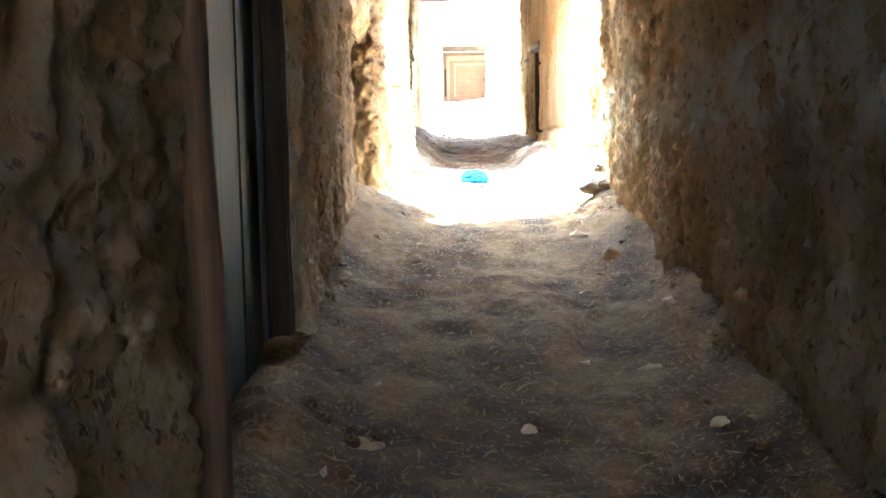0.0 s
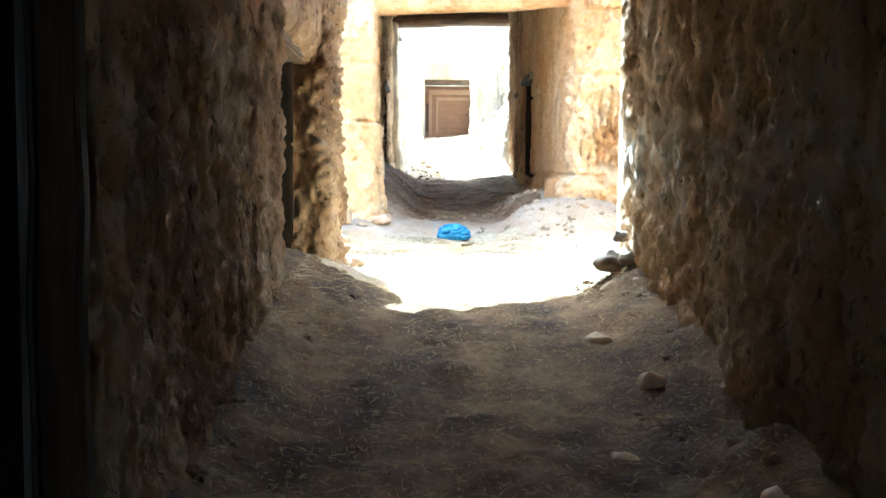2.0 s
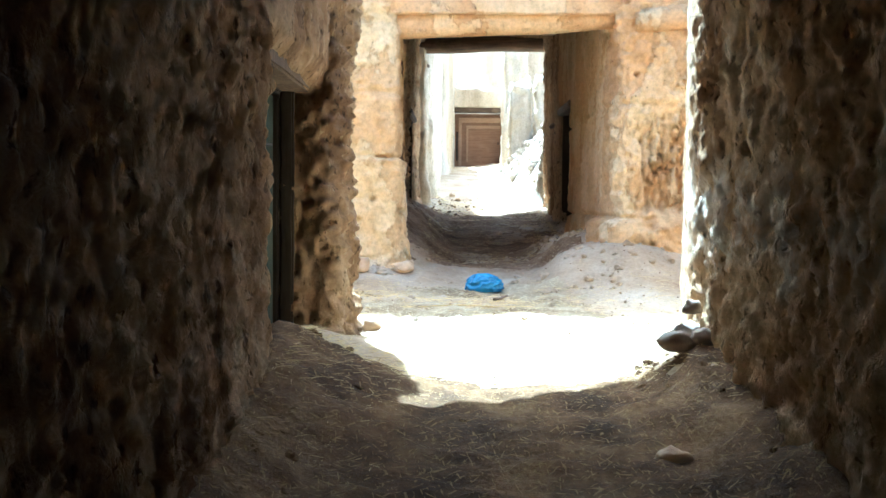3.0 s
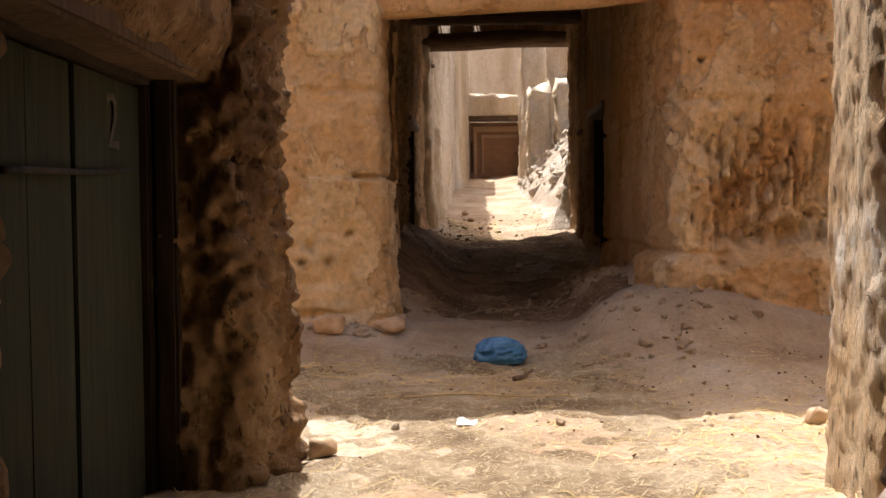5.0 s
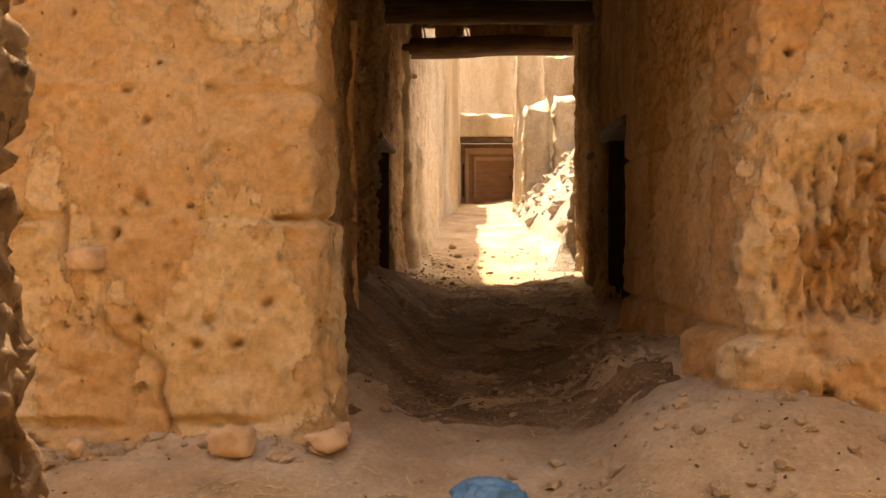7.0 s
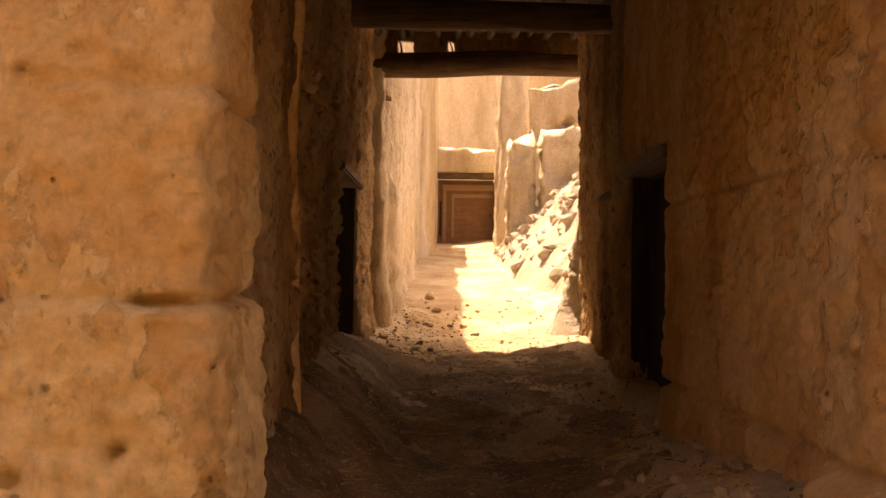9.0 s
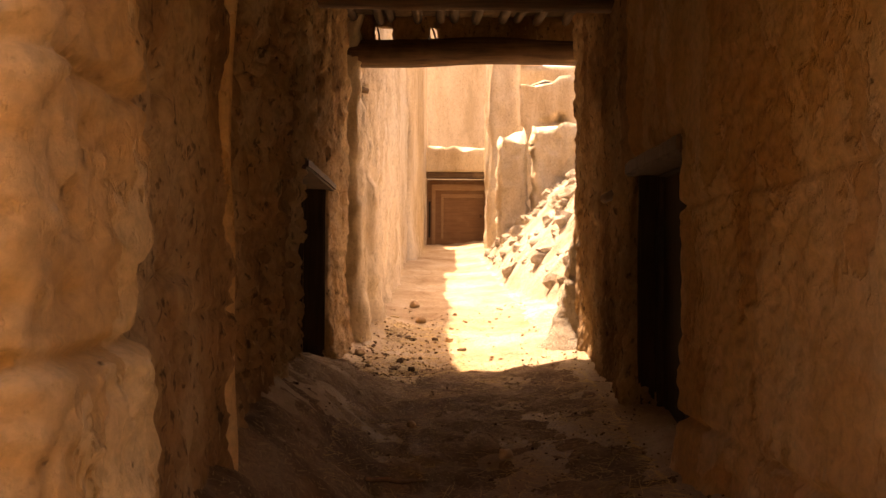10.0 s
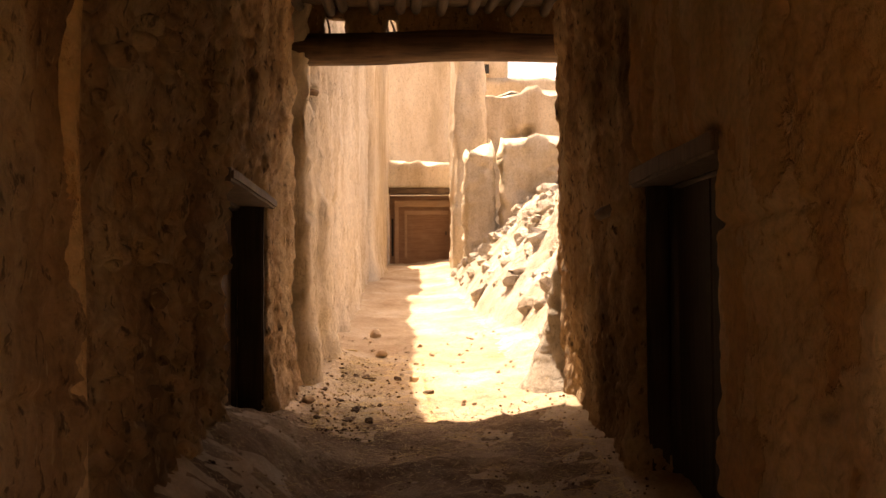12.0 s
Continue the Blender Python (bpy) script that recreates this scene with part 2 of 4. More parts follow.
def box(lo, hi, bevel=0.006, wobble=0.0, seed=0, cuts=0):
    """A bevelled box between two corners; wobble bends its faces a little."""
    bm = bmesh.new()
    bmesh.ops.create_cube(bm, size=1)
    for v in bm.verts:
        v.co = [lo[i] + (v.co[i] + 0.5) * (hi[i] - lo[i]) for i in range(3)]
    if cuts:
        longest = max(range(3), key=lambda i: hi[i] - lo[i])
        edges = [e for e in bm.edges if abs(e.verts[0].co[longest] - e.verts[1].co[longest]) > 1e-4]
        bmesh.ops.subdivide_edges(bm, edges=edges, cuts=cuts)
    if bevel:
        bmesh.ops.bevel(bm, geom=[e for e in bm.edges if e.calc_face_angle(0) > 0.5], offset=bevel, segments=2, affect="EDGES")
    if wobble:
        for v in bm.verts:
            q = v.co * 3 + Vector((seed, seed * 2, 0))
            v.co += noise.noise_vector(q) * wobble
    return bm


def log(a, b, r0, r1, seed=0, rings=14, sides=10, bend=0.03, knots=0.12):
    """A tapered, slightly crooked log from a to b."""
    a, b = Vector(a), Vector(b)
    way = (b - a).normalized()
    side = way.cross(Vector((0, 0, 1))) if abs(way.z) < 0.9 else way.cross(Vector((1, 0, 0)))
    side.normalize()
    up = side.cross(way)
    bm = bmesh.new()
    rows = []
    for i in range(rings + 1):
        s = i / rings
        c = a.lerp(b, s)
        q = Vector((s * 2.3 + seed * 7.1, seed * 1.7, 0))
        c = c + side * noise.noise(q) * bend + up * noise.noise(q + Vector((9, 3, 5))) * bend
        r = r0 + (r1 - r0) * s
        row = []
        for k in range(sides):
            w = 2 * math.pi * k / sides
            rr = r * (1 + knots * noise.noise(Vector((math.cos(w) * 1.5, math.sin(w) * 1.5, s * 5 + seed * 3.3))))
            row.append(bm.verts.new(c + side * math.cos(w) * rr + up * math.sin(w) * rr))
        rows.append(row)
    for r in range(rings):
        for k in range(sides):
            bm.faces.new((rows[r][k], rows[r][(k + 1) % sides], rows[r + 1][(k + 1) % sides], rows[r + 1][k]))
    bm.faces.new(rows[0][::-1])
    bm.faces.new(rows[-1])
    bmesh.ops.recalc_face_normals(bm, faces=bm.faces)
    return bm


def stone_mesh(name, size, seed, mat, detail=3, rough=0.3):
    bm = bmesh.new()
    bmesh.ops.create_icosphere(bm, subdivisions=detail, radius=0.5)
    for v in bm.verts:
        n = v.co.normalized()
        d = 1 + rough * noise.noise(n * 1.6 + Vector((seed, 0, 0))) + 0.3 * rough * noise.noise(n * 4 + Vector((0, seed, 0)))
        for k in range(7):
            cut = Vector((math.sin(seed + k * 2.4), math.cos(seed * 1.7 + k * 1.9), math.sin(k * 3.1 + seed * 0.6) * 0.8)).normalized()
            d = min(d, 0.74 / max(n.dot(cut), 0.05))
        v.co = Vector((n.x * size[0], n.y * size[1], n.z * size[2])) * 0.5 * d
        v.co.z = max(v.co.z, -size[2] * 0.38)
    me = bpy.data.meshes.new(name)
    bm.to_mesh(me)
    bm.free()
    me.materials.append(mat)
    me.polygons.foreach_set("use_smooth", [True] * len(me.polygons))
    return me


def outline_points(corners):
    """Corners (x, y, radius, step) of a counter-clockwise plan: points along it, with rounded corners, and outward normals."""
    n = len(corners)
    pts = []
    for i in range(n):
        p0, p1, p2 = (np.array(corners[(i + k) % n][:2], float) for k in (-1, 0, 1))
        r, step = corners[i][2], corners[i][3]
        u, v = (p0 - p1), (p2 - p1)
        lu, lv = np.linalg.norm(u), np.linalg.norm(v)
        u, v = u / lu, v / lv
        r = min(r, lu * 0.45, lv * 0.45)
        a, c = p1 + u * r, p1 + v * r
        if r > 0.005:
            k = max(3, int(r * 1.6 / min(step, corners[i - 1][3])))
            for s in np.linspace(0, 1, k + 1):
                pts.append((1 - s) ** 2 * a + 2 * s * (1 - s) * p1 + s * s * c)
        else:
            pts.append(p1)
        q1, q2 = p1, np.array(corners[(i + 1) % n][:2], float)
        r2 = min(corners[(i + 1) % n][2], lv * 0.45)
        end = q2 - v * r2
        length = np.linalg.norm(end - c)
        m = int(length / step)
        for s in range(1, m):
            pts.append(c + (end - c) * s / m)
    pts = np.array(pts)
    t = np.roll(pts, -1, 0) - np.roll(pts, 1, 0)
    t /= np.linalg.norm(t, axis=1)[:, None] + 1e-9
    return pts, np.stack([t[:, 1], -t[:, 0]], 1)


def mud_wall(name, corners, z0, z1, mat, label, zstep=0.05, amp=0.05, fine=0.02, pit=0.03, foot=0.0, foot_z=None, courses=(), top=0.05, lean=0.0, seed=3, ztop=None, category="wall", rill=0.0, extra=None, crack=0.0, ragged=0.0, rill_end=1e3, calm=None):
    """An earth wall on a plan of corners, from z0 to z1, with a worn, pitted face and rammed courses."""
    pts, nor = outline_points(corners)
    n, rows = len(pts), max(2, int((z1 - z0) / zstep) + 1)
    zs = np.linspace(z0, z1, rows)
    x, z = np.tile(pts[:, 0], rows), np.repeat(zs, n)
    y = np.tile(pts[:, 1], rows)
    if ztop is not None:
        k = (z - z0) / (z1 - z0)
        z = z0 + k * (np.array([ztop(a, b) for a, b in pts])[np.tile(np.arange(n), rows)] - z0)
    p = np.stack([x, y, z], 1)
    q = p * (1, 1, 0.7)
    d = amp * fbm(q * 1.1, 3, seed) + fine * fbm(q * 7, 3, seed + 5)
    wob = p + 0.03 * np.stack([fbm(p * 9, 2, seed + 60), fbm(p * 9, 2, seed + 61), fbm(p * 9, 2, seed + 62)], 1)
    if pit:
        d -= pit * 1.3 * pocks(wob, 0.23, 0.3, seed + 9) + pit * 1.6 * pocks(wob, 0.1, 0.28, seed + 19)
        d += fine * 0.9 * fbm(p * 19, 2, seed + 8)
    if crack:
        line = np.abs(fbm(wob * (1.1, 1.1, 0.6), 3, seed + 33))
        d -= crack * np.exp(-(line / 0.012) ** 2) * np.clip(3 * fbm(p * 0.8, 2, seed + 34), 0, 1)
    if rill:
        warp = p + 0.22 * np.stack([fbm(p * 2.5, 2, seed + 50), fbm(p * 2.5, 2, seed + 51), 0 * z], 1)
        rill = rill * np.clip((rill_end - y) / 0.5, 0.25, 1)
        d -= rill * 0.8 * (1 - np.abs(fbm(warp * (11, 11, 3.4), 4, seed + 52, 0.66))) ** 3 * np.clip(0.7 + 1.2 * fbm(p * 0.9, 2, seed + 53), 0.15, 1.4)
        d += rill * 1.1 * fbm(p * (17, 17, 12), 3, seed + 54, 0.75)
    if calm is not None:
        d *= calm(p)
    if extra is not None:
        d += extra(p)
    for cz, depth in courses:
        w = cz + 0.035 * fbm(p * (1.2, 1.2, 0), 2, seed + 20)
        d -= depth * np.exp(-((z - w) / 0.022) ** 2) * np.clip(0.6 + 1.4 * fbm(p * (1.5, 1.5, 0), 2, seed + 21), 0, 1)
    if foot:
        fz = z0 if foot_z is None else foot_z
        d += foot * np.exp(-np.clip(z - fz, 0, 9) / 0.22)
    d += lean * (z1 - z)
    edge = np.clip((z - (z1 - 0.12)) / 0.12, 0, 1)
    d -= 0.06 * edge ** 2 * (top > 0)
    if ragged:
        low = np.clip(1 - (z - z0) / 0.14, 0, 1)
        d -= 0.07 * low ** 2
        z = z + ragged * low * (fbm(p * (3.5, 3.5, 0), 3, seed + 77) * 1.6 - 0.4)
    nn = np.tile(nor, (rows, 1))
    x, y = x + nn[:, 0] * d, y + nn[:, 1] * d
    if top:
        z = z + edge * top * fbm(p * (2.2, 2.2, 0), 3, seed + 30) * 2
    verts = np.stack([x, y, z], 1)
    faces = []
    for r in range(rows - 1):
        a = r * n
        for i in range(n):
            j = (i + 1) % n
            faces.append((a + i, a + j, a + n + j, a + n + i))
    faces.append(tuple(range((rows - 1) * n, rows * n)))
    faces.append(tuple(range(n - 1, -1, -1)))
    ob = new(name, mesh_of(name, verts, faces, mat))
    return tagged(ob, label, category, kind="structure")


# ---- ground ----
PROFILE_Y = (-2000, -6, 0, 3.6, 5.6, 8, 9.2, 11.5, 13, 14, 17, 20.4, 24, 45, 50, 2000)
PROFILE_Z = (-0.2, -0.2, 0.0, 0.2, 0.48, 0.76, 0.82, 0.9, 0.96, 1.04, 1.22, 1.52, 1.72, 3.1, 3.3, 3.3)


def heap(x, y, cx, cy, rx, ry, h):
    return h * np.exp(-((x - cx) / rx) ** 2 - ((y - cy) / ry) ** 2)


def ground_z(x, y, rough=True):
    """Height of the trodden ground."""
    x, y = np.atleast_1d(np.asarray(x, float)), np.atleast_1d(np.asarray(y, float))
    z = np.interp(y, PROFILE_Y, PROFILE_Z)
    inside = (y < 9.5) | ((y > 14.5) & (y < 46))
    side = np.clip(np.abs(x - 0.45) - 0.35, 0, 0.9)
    z = z + np.where(inside, 0.14, 0.03) * side ** 1.5
    bank = np.exp(-((x + 0.72) / 0.2) ** 2) + np.exp(-((x - 1.42) / 0.22) ** 2)
    z += 0.13 * bank * np.clip((9.4 - y) / 0.5, 0, 1) * (0.7 + 0.9 * fbm(np.stack([x, y, 0 * x], 1) * 2.2, 3, 83))
    z += heap(x, y, -0.6, 8.9, 0.5, 0.9, 0.16) + heap(x, y, 1.55, 9.2, 0.45, 1.2, 0.12)
    z += heap(x, y, -0.75, 17.2, 0.55, 2.2, 0.36) + heap(x, y, -0.7, 14.0, 0.55, 0.5, 0.1)
    z += heap(x, y, 1.75, 14.4, 0.6, 1.2, 0.17) + heap(x, y, 1.75, 13.2, 0.7, 0.6, 0.16) + heap(x, y, -0.75, 15.3, 0.4, 0.8, 0.12)
    q = np.stack([x, y, 0 * x], 1)
    wav = 0.16 * fbm(q * 1.6, 3, 81)
    z += 0.15 / (1 + np.exp(-np.clip((x - 1.12 + wav) / 0.05, -40, 40))) * np.clip((y - 12.9) / 0.6, 0, 1) * np.clip((17.2 - y) / 1.5, 0, 1)
    z += 0.14 / (1 + np.exp(-np.clip((-0.12 - x + wav) / 0.07, -40, 40))) * np.clip((y - 14.2) / 0.6, 0, 1) * np.clip((20.3 - y) / 0.8, 0, 1)
    z += heap(x, y, -0.5, 23.4, 0.45, 0.9, 0.2)
    # fallen masonry against the open side beyond the passage
    k = np.clip((x - np.interp(y, (21, 24, 28), (2.2, 1.95, 1.5))) / 1.7, 0, 1) * np.clip((y - 21.4) / 2.5, 0, 1) * np.clip((37.5 - y) / 3, 0, 1)
    z += 1.75 * k ** 0.85
    if rough:
        p = np.stack([x, y, 0 * x], 1)
        near = (np.abs(x) < 30) & (y > -10) & (y < 60)
        z += np.where(near, 0.035 * fbm(p * 1.7, 3, 40) + 0.04 * fbm(p * 5.5, 4, 44, 0.68) + 0.012 * fbm(p * 19, 2, 45) - 0.08 * np.clip(0.2 - np.abs(fbm(p * 2.9, 4, 46, 0.65)), 0, 1) * (y > 12.5) * (y < 18.5) + 0.4 * k * fbm(p * 2.2, 5, 47, 0.68), 0)
    return z


def spread(lo, hi, step, out):
    a = list(np.arange(lo, hi, step))
    left, right, s = [], [], step
    while s < out:
        s *= 1.5
        left.append(lo - s * 2)
        right.append(hi + s * 2)
    return np.array(left[::-1] + a + right)


def build_ground():
    xs = spread(-3.0, 5.0, 0.05, 700)
    ys = np.concatenate([spread(-1.0, 24, 0.05, 700)[:-1]])
    ys = np.concatenate([ys[ys < 24], np.arange(24, 38, 0.08), np.arange(38, 50, 0.2), 50 + 3 * 1.6 ** np.arange(0, 15)])
    gx, gy = np.meshgrid(xs, ys)
    z = ground_z(gx.ravel(), gy.ravel())
    n = len(xs)
    verts = np.stack([gx.ravel(), gy.ravel(), z], 1)
    idx = np.arange(len(ys) * n).reshape(len(ys), n)
    faces = np.stack([idx[:-1, :-1].ravel(), idx[:-1, 1:].ravel(), idx[1:, 1:].ravel(), idx[1:, :-1].ravel()], 1)
    ob = new("ground", mesh_of("ground", verts, faces, EARTH))
    tagged(ob, "trodden brown earth alley strewn with chaff", "ground", kind="structure")


build_ground()


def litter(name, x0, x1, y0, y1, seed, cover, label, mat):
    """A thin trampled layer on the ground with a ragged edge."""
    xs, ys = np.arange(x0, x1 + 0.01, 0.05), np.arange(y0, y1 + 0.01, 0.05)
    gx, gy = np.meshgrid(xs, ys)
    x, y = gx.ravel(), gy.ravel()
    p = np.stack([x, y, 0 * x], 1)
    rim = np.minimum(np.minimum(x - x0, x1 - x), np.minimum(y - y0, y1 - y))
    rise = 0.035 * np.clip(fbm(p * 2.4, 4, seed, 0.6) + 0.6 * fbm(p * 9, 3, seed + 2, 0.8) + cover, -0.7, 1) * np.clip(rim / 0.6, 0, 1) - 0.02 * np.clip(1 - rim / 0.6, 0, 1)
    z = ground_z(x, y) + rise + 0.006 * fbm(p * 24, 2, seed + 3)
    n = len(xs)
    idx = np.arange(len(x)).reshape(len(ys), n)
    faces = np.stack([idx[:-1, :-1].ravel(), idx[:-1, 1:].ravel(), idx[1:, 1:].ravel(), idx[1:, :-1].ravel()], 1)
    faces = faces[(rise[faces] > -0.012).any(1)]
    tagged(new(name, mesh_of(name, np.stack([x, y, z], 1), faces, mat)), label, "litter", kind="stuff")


# Litter sheets whose dark colour also carries the shade of the roofed floors.
litter("shade_manure_alley", -1.35, 1.8, -4.5, 9.35, 90, 0.75, "trampled manure and chaff, coloured darker for the covered alley's shade", SHADE_MANURE)
litter("shade_manure_passage", -1.2, 1.8, 14.0, 21.2, 94, 0.2, "trampled manure, coloured darker for the covered passage's shade", SHADE_DUNG)
litter("chaff_crossing", -1.6, 1.6, 9.8, 13.6, 97, 0.15, "yellow trampled straw mat in the crossing", CHAFF)
litter("fallen_earth", 1.2, 5.2, 21.4, 37.2, 91, 1.0, "pale dusty slope of fallen mud masonry", RUBBLE)
litter("chaff_lane", -0.5, 0.5, 20.3, 24.0, 99, 0.15, "trampled straw and dung along the lane wall", CHAFF)

# ---- covered alley: walls and roof ----
F, C = 0.024, 0.6
ROUGHLABEL = "deeply eroded brown mud wall of the covered alley"
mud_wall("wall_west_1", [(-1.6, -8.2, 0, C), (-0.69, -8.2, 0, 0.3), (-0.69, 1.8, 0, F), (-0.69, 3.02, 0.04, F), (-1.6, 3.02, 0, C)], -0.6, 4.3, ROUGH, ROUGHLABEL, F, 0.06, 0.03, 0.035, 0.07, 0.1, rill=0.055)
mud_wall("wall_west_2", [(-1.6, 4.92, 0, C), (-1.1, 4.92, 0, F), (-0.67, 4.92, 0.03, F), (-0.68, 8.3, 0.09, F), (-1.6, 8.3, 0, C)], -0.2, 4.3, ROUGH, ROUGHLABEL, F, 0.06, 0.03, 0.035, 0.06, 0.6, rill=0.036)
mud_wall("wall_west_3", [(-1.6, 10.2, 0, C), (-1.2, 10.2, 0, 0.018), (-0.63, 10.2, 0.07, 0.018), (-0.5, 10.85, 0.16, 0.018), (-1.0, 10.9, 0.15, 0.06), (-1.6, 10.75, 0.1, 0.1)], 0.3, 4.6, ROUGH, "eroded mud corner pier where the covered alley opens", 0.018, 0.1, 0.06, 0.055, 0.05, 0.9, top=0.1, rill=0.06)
# Added filler out of view, keeping side-lane light from behind the door.
mud_wall("wall_west_back", [(-1.7, 8.2, 0, C), (-1.08, 8.2, 0, C), (-1.08, 10.22, 0, C), (-1.7, 10.3, 0, 0.2)], 0.3, 4.3, ROUGH, "unseen mud block added behind the green plank door", 0.2)
# Unseen wall, set back so more sunlit ground bounces light onto the crossing.
mud_wall("wall_west_unseen", [(-9, 7.6, 0, C), (-1.6, 7.9, 0, C), (-1.65, 8.4, 0, 0.3), (-9, 8.2, 0, C)], 0.2, 4.5, MUD, "unseen mud wall of the side lane, set back for bounced sunlight", 0.15)
mud_wall("door_head_1", [(-1.6, 3.0, 0, C), (-0.69, 3.0, 0.03, F), (-0.69, 4.94, 0.03, F), (-1.6, 4.94, 0, C)], 2.25, 4.3, ROUGH, "mud wall above the dark plank door", F, 0.06, 0.02, rill=0.04, ragged=0.06)
mud_wall("door_head_2", [(-1.6, 8.2, 0, C), (-0.68, 8.2, 0.05, F), (-0.66, 10.3, 0.03, F), (-1.6, 10.3, 0, C)], 2.5, 4.3, ROUGH, "mud wall above the green plank door", F, 0.06, 0.02, rill=0.03, ragged=0.06)
mud_wall("wall_east_1", [(1.4, -8.2, 0, C), (2.4, -8.2, 0, C), (9, 9.3, 0, C), (9, 10.2, 0, 0.3), (2.35, 10.25, 0, 0.05), (1.54, 10.2, 0.12, F), (1.4, 9.3, 0.2, F), (1.4, 2.4, 0, 0.3)], -0.6, 4.3, LIT_SALTY, ROUGHLABEL, F, 0.06, 0.03, 0.04, 0.05, 0.6, rill=0.06, rill_end=9.5, calm=lambda p: np.interp(p[:, 1], (9.2, 9.45), (1.0, 0.4)))
# Added wall out of view, bouncing sunlight into the rear of the alley.
mud_wall("wall_bounce_south", [(-1.6, -8.6, 0, C), (2.4, -8.6, 0, C), (2.4, -8, 0, C), (-1.6, -8, 0, C)], -0.6, 4.3, ROUGH, "unseen mud wall added to bounce sunlight into the alley", 0.3)
# Unseen roof: front edge shaped for the sun patch, rear stopped short for light.
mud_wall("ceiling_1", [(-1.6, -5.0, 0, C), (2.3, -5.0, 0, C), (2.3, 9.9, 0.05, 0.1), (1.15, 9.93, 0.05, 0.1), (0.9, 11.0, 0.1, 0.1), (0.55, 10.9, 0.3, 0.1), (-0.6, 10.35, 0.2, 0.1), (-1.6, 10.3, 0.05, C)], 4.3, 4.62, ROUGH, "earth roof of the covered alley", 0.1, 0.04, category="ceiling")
mud_wall("wall_west_outer", [(-9, -6, 0, C), (-8.4, -6, 0, C), (-8.4, 22, 0, C), (-9, 22, 0, C)], 0, 4.6, PALE, "plain mud wall closing the side lane", 0.4)
mud_wall("wall_east_outer", [(8.4, 9, 0, C), (9, 9, 0, C), (9, 22, 0, C), (8.4, 22, 0, C)], 0, 4.6, PALE, "plain mud wall closing the side lane", 0.4)

# ---- second covered passage ----
FACE = "sun-baked ochre mud wall with rammed courses and pits"


def west_relief(p):
    """A stepped ledge at the corner and a raised plaster bead inside the passage."""
    x, y, z = p.T
    d = 0.045 * np.exp(-((y - 16.12) / 0.05) ** 2) * (x > -0.7) * (0.7 + 0.5 * fbm(p * 4, 2, 71))
    for hx, hz, rx, rz, depth in ((-0.56, 2.19, 0.1, 0.02, 0.12), (-1.68, 2.15, 0.018, 0.16, 0.06), (-1.58, 1.72, 0.05, 0.12, 0.05), (-0.95, 1.7, 0.03, 0.04, 0.05), (-1.3, 2.3, 0.03, 0.03, 0.05), (-0.9, 1.2, 0.2, 0.03, 0.08), (-1.7, 1.17, 0.3, 0.03, 0.07)):
        d -= depth * (y < 14.3) * np.exp(-(((x - hx) / rx) ** 2 + ((z - hz) / rz) ** 2) ** 2)
    for hy, hz, ry, rz, depth in ((15.2, 2.95, 0.12, 0.035, 0.09), (15.1, 2.65, 0.1, 0.08, 0.06), (15.55, 2.35, 0.18, 0.02, 0.05), (15.6, 1.75, 0.05, 0.1, 0.05)):
        d -= depth * (y > 14.8) * np.exp(-(((y - hy) / ry) ** 2 + ((z - hz) / rz) ** 2) ** 2)
    d += 0.05 * (1 / (1 + np.exp((z - 2.21) / 0.015))) * np.clip((x + 1.25) / 0.25, 0, 1) * (y < 14.75)
    return d


def east_relief(p):
    """A bulging foot course and deep runnels above it."""
    x, y, z = p.T
    front = (y < 14.6)
    d = 0.12 / (1 + np.exp((z - 1.6 - 0.04 * fbm(p * (2, 2, 0), 2, 72)) / 0.02)) * front
    k = np.clip((x - 1.76) / 0.2, 0, 1) * np.clip((z - 1.62) / 0.1, 0, 1) * np.clip((2.75 - z) / 0.4, 0, 1) * front
    r = (1 - np.abs(fbm(p * (8, 8, 2.6), 4, 73, 0.65))) ** 4
    w = 16.75 + 0.1 * fbm(p * (0, 0, 3), 3, 74)
    d -= 0.07 * np.exp(-((y - w) / 0.035) ** 2) * np.clip((z - 2.55) / 0.2, 0, 1) * np.clip((3.7 - z) / 0.2, 0, 1) * (x < 2.2)
    for hx, hz, r1, depth in ((2.5, 1.78, 0.09, 0.25), (2.02, 1.56, 0.07, 0.12), (2.2, 2.12, 0.05, 0.1), (2.9, 2.3, 0.06, 0.1), (1.95, 2.35, 0.03, 0.05)):
        d -= depth * front * np.exp(-(((x - hx) / r1) ** 2 + ((z - hz) / (r1 * 0.8)) ** 2) ** 2)
    return d - 0.2 * k * np.clip(r - 0.2, 0, 1) - 0.03 * k


mud_wall("wall_front_west", [(-8.4, 13.9, 0.3, 0.3), (-2.9, 13.9, 0.05, 0.016), (-0.42, 13.9, 0.15, 0.016), (-0.44, 14.75, 0.1, F), (-1.0, 14.9, 0.05, C), (-1.6, 16.3, 0, C), (-8.4, 16.4, 0, C)], 0.7, 5.2, OCHRE, FACE, 0.016, 0.09, 0.035, 0.05, 0.09, 1.1, ((2.2, 0.07), (2.82, 0.05), (3.5, 0.03)), seed=11, extra=west_relief, crack=0.05)
# Separate stretch in darker ROUGH mud, painting in the shade of the unlit reveal.
mud_wall("wall_west_passage", [(-1.4, 14.6, 0, C), (-0.53, 14.6, 0.02, F), (-0.5, 16.22, 0.03, F), (-1.4, 16.3, 0, C)], 0.7, 5.05, ROUGH, "mud wall inside the passage, in browner mud for its shade, with a raised bead", F, 0.06, 0.03, 0.03, 0.06, 1.2, ((2.2, 0.04),), seed=17, extra=west_relief, crack=0.04)
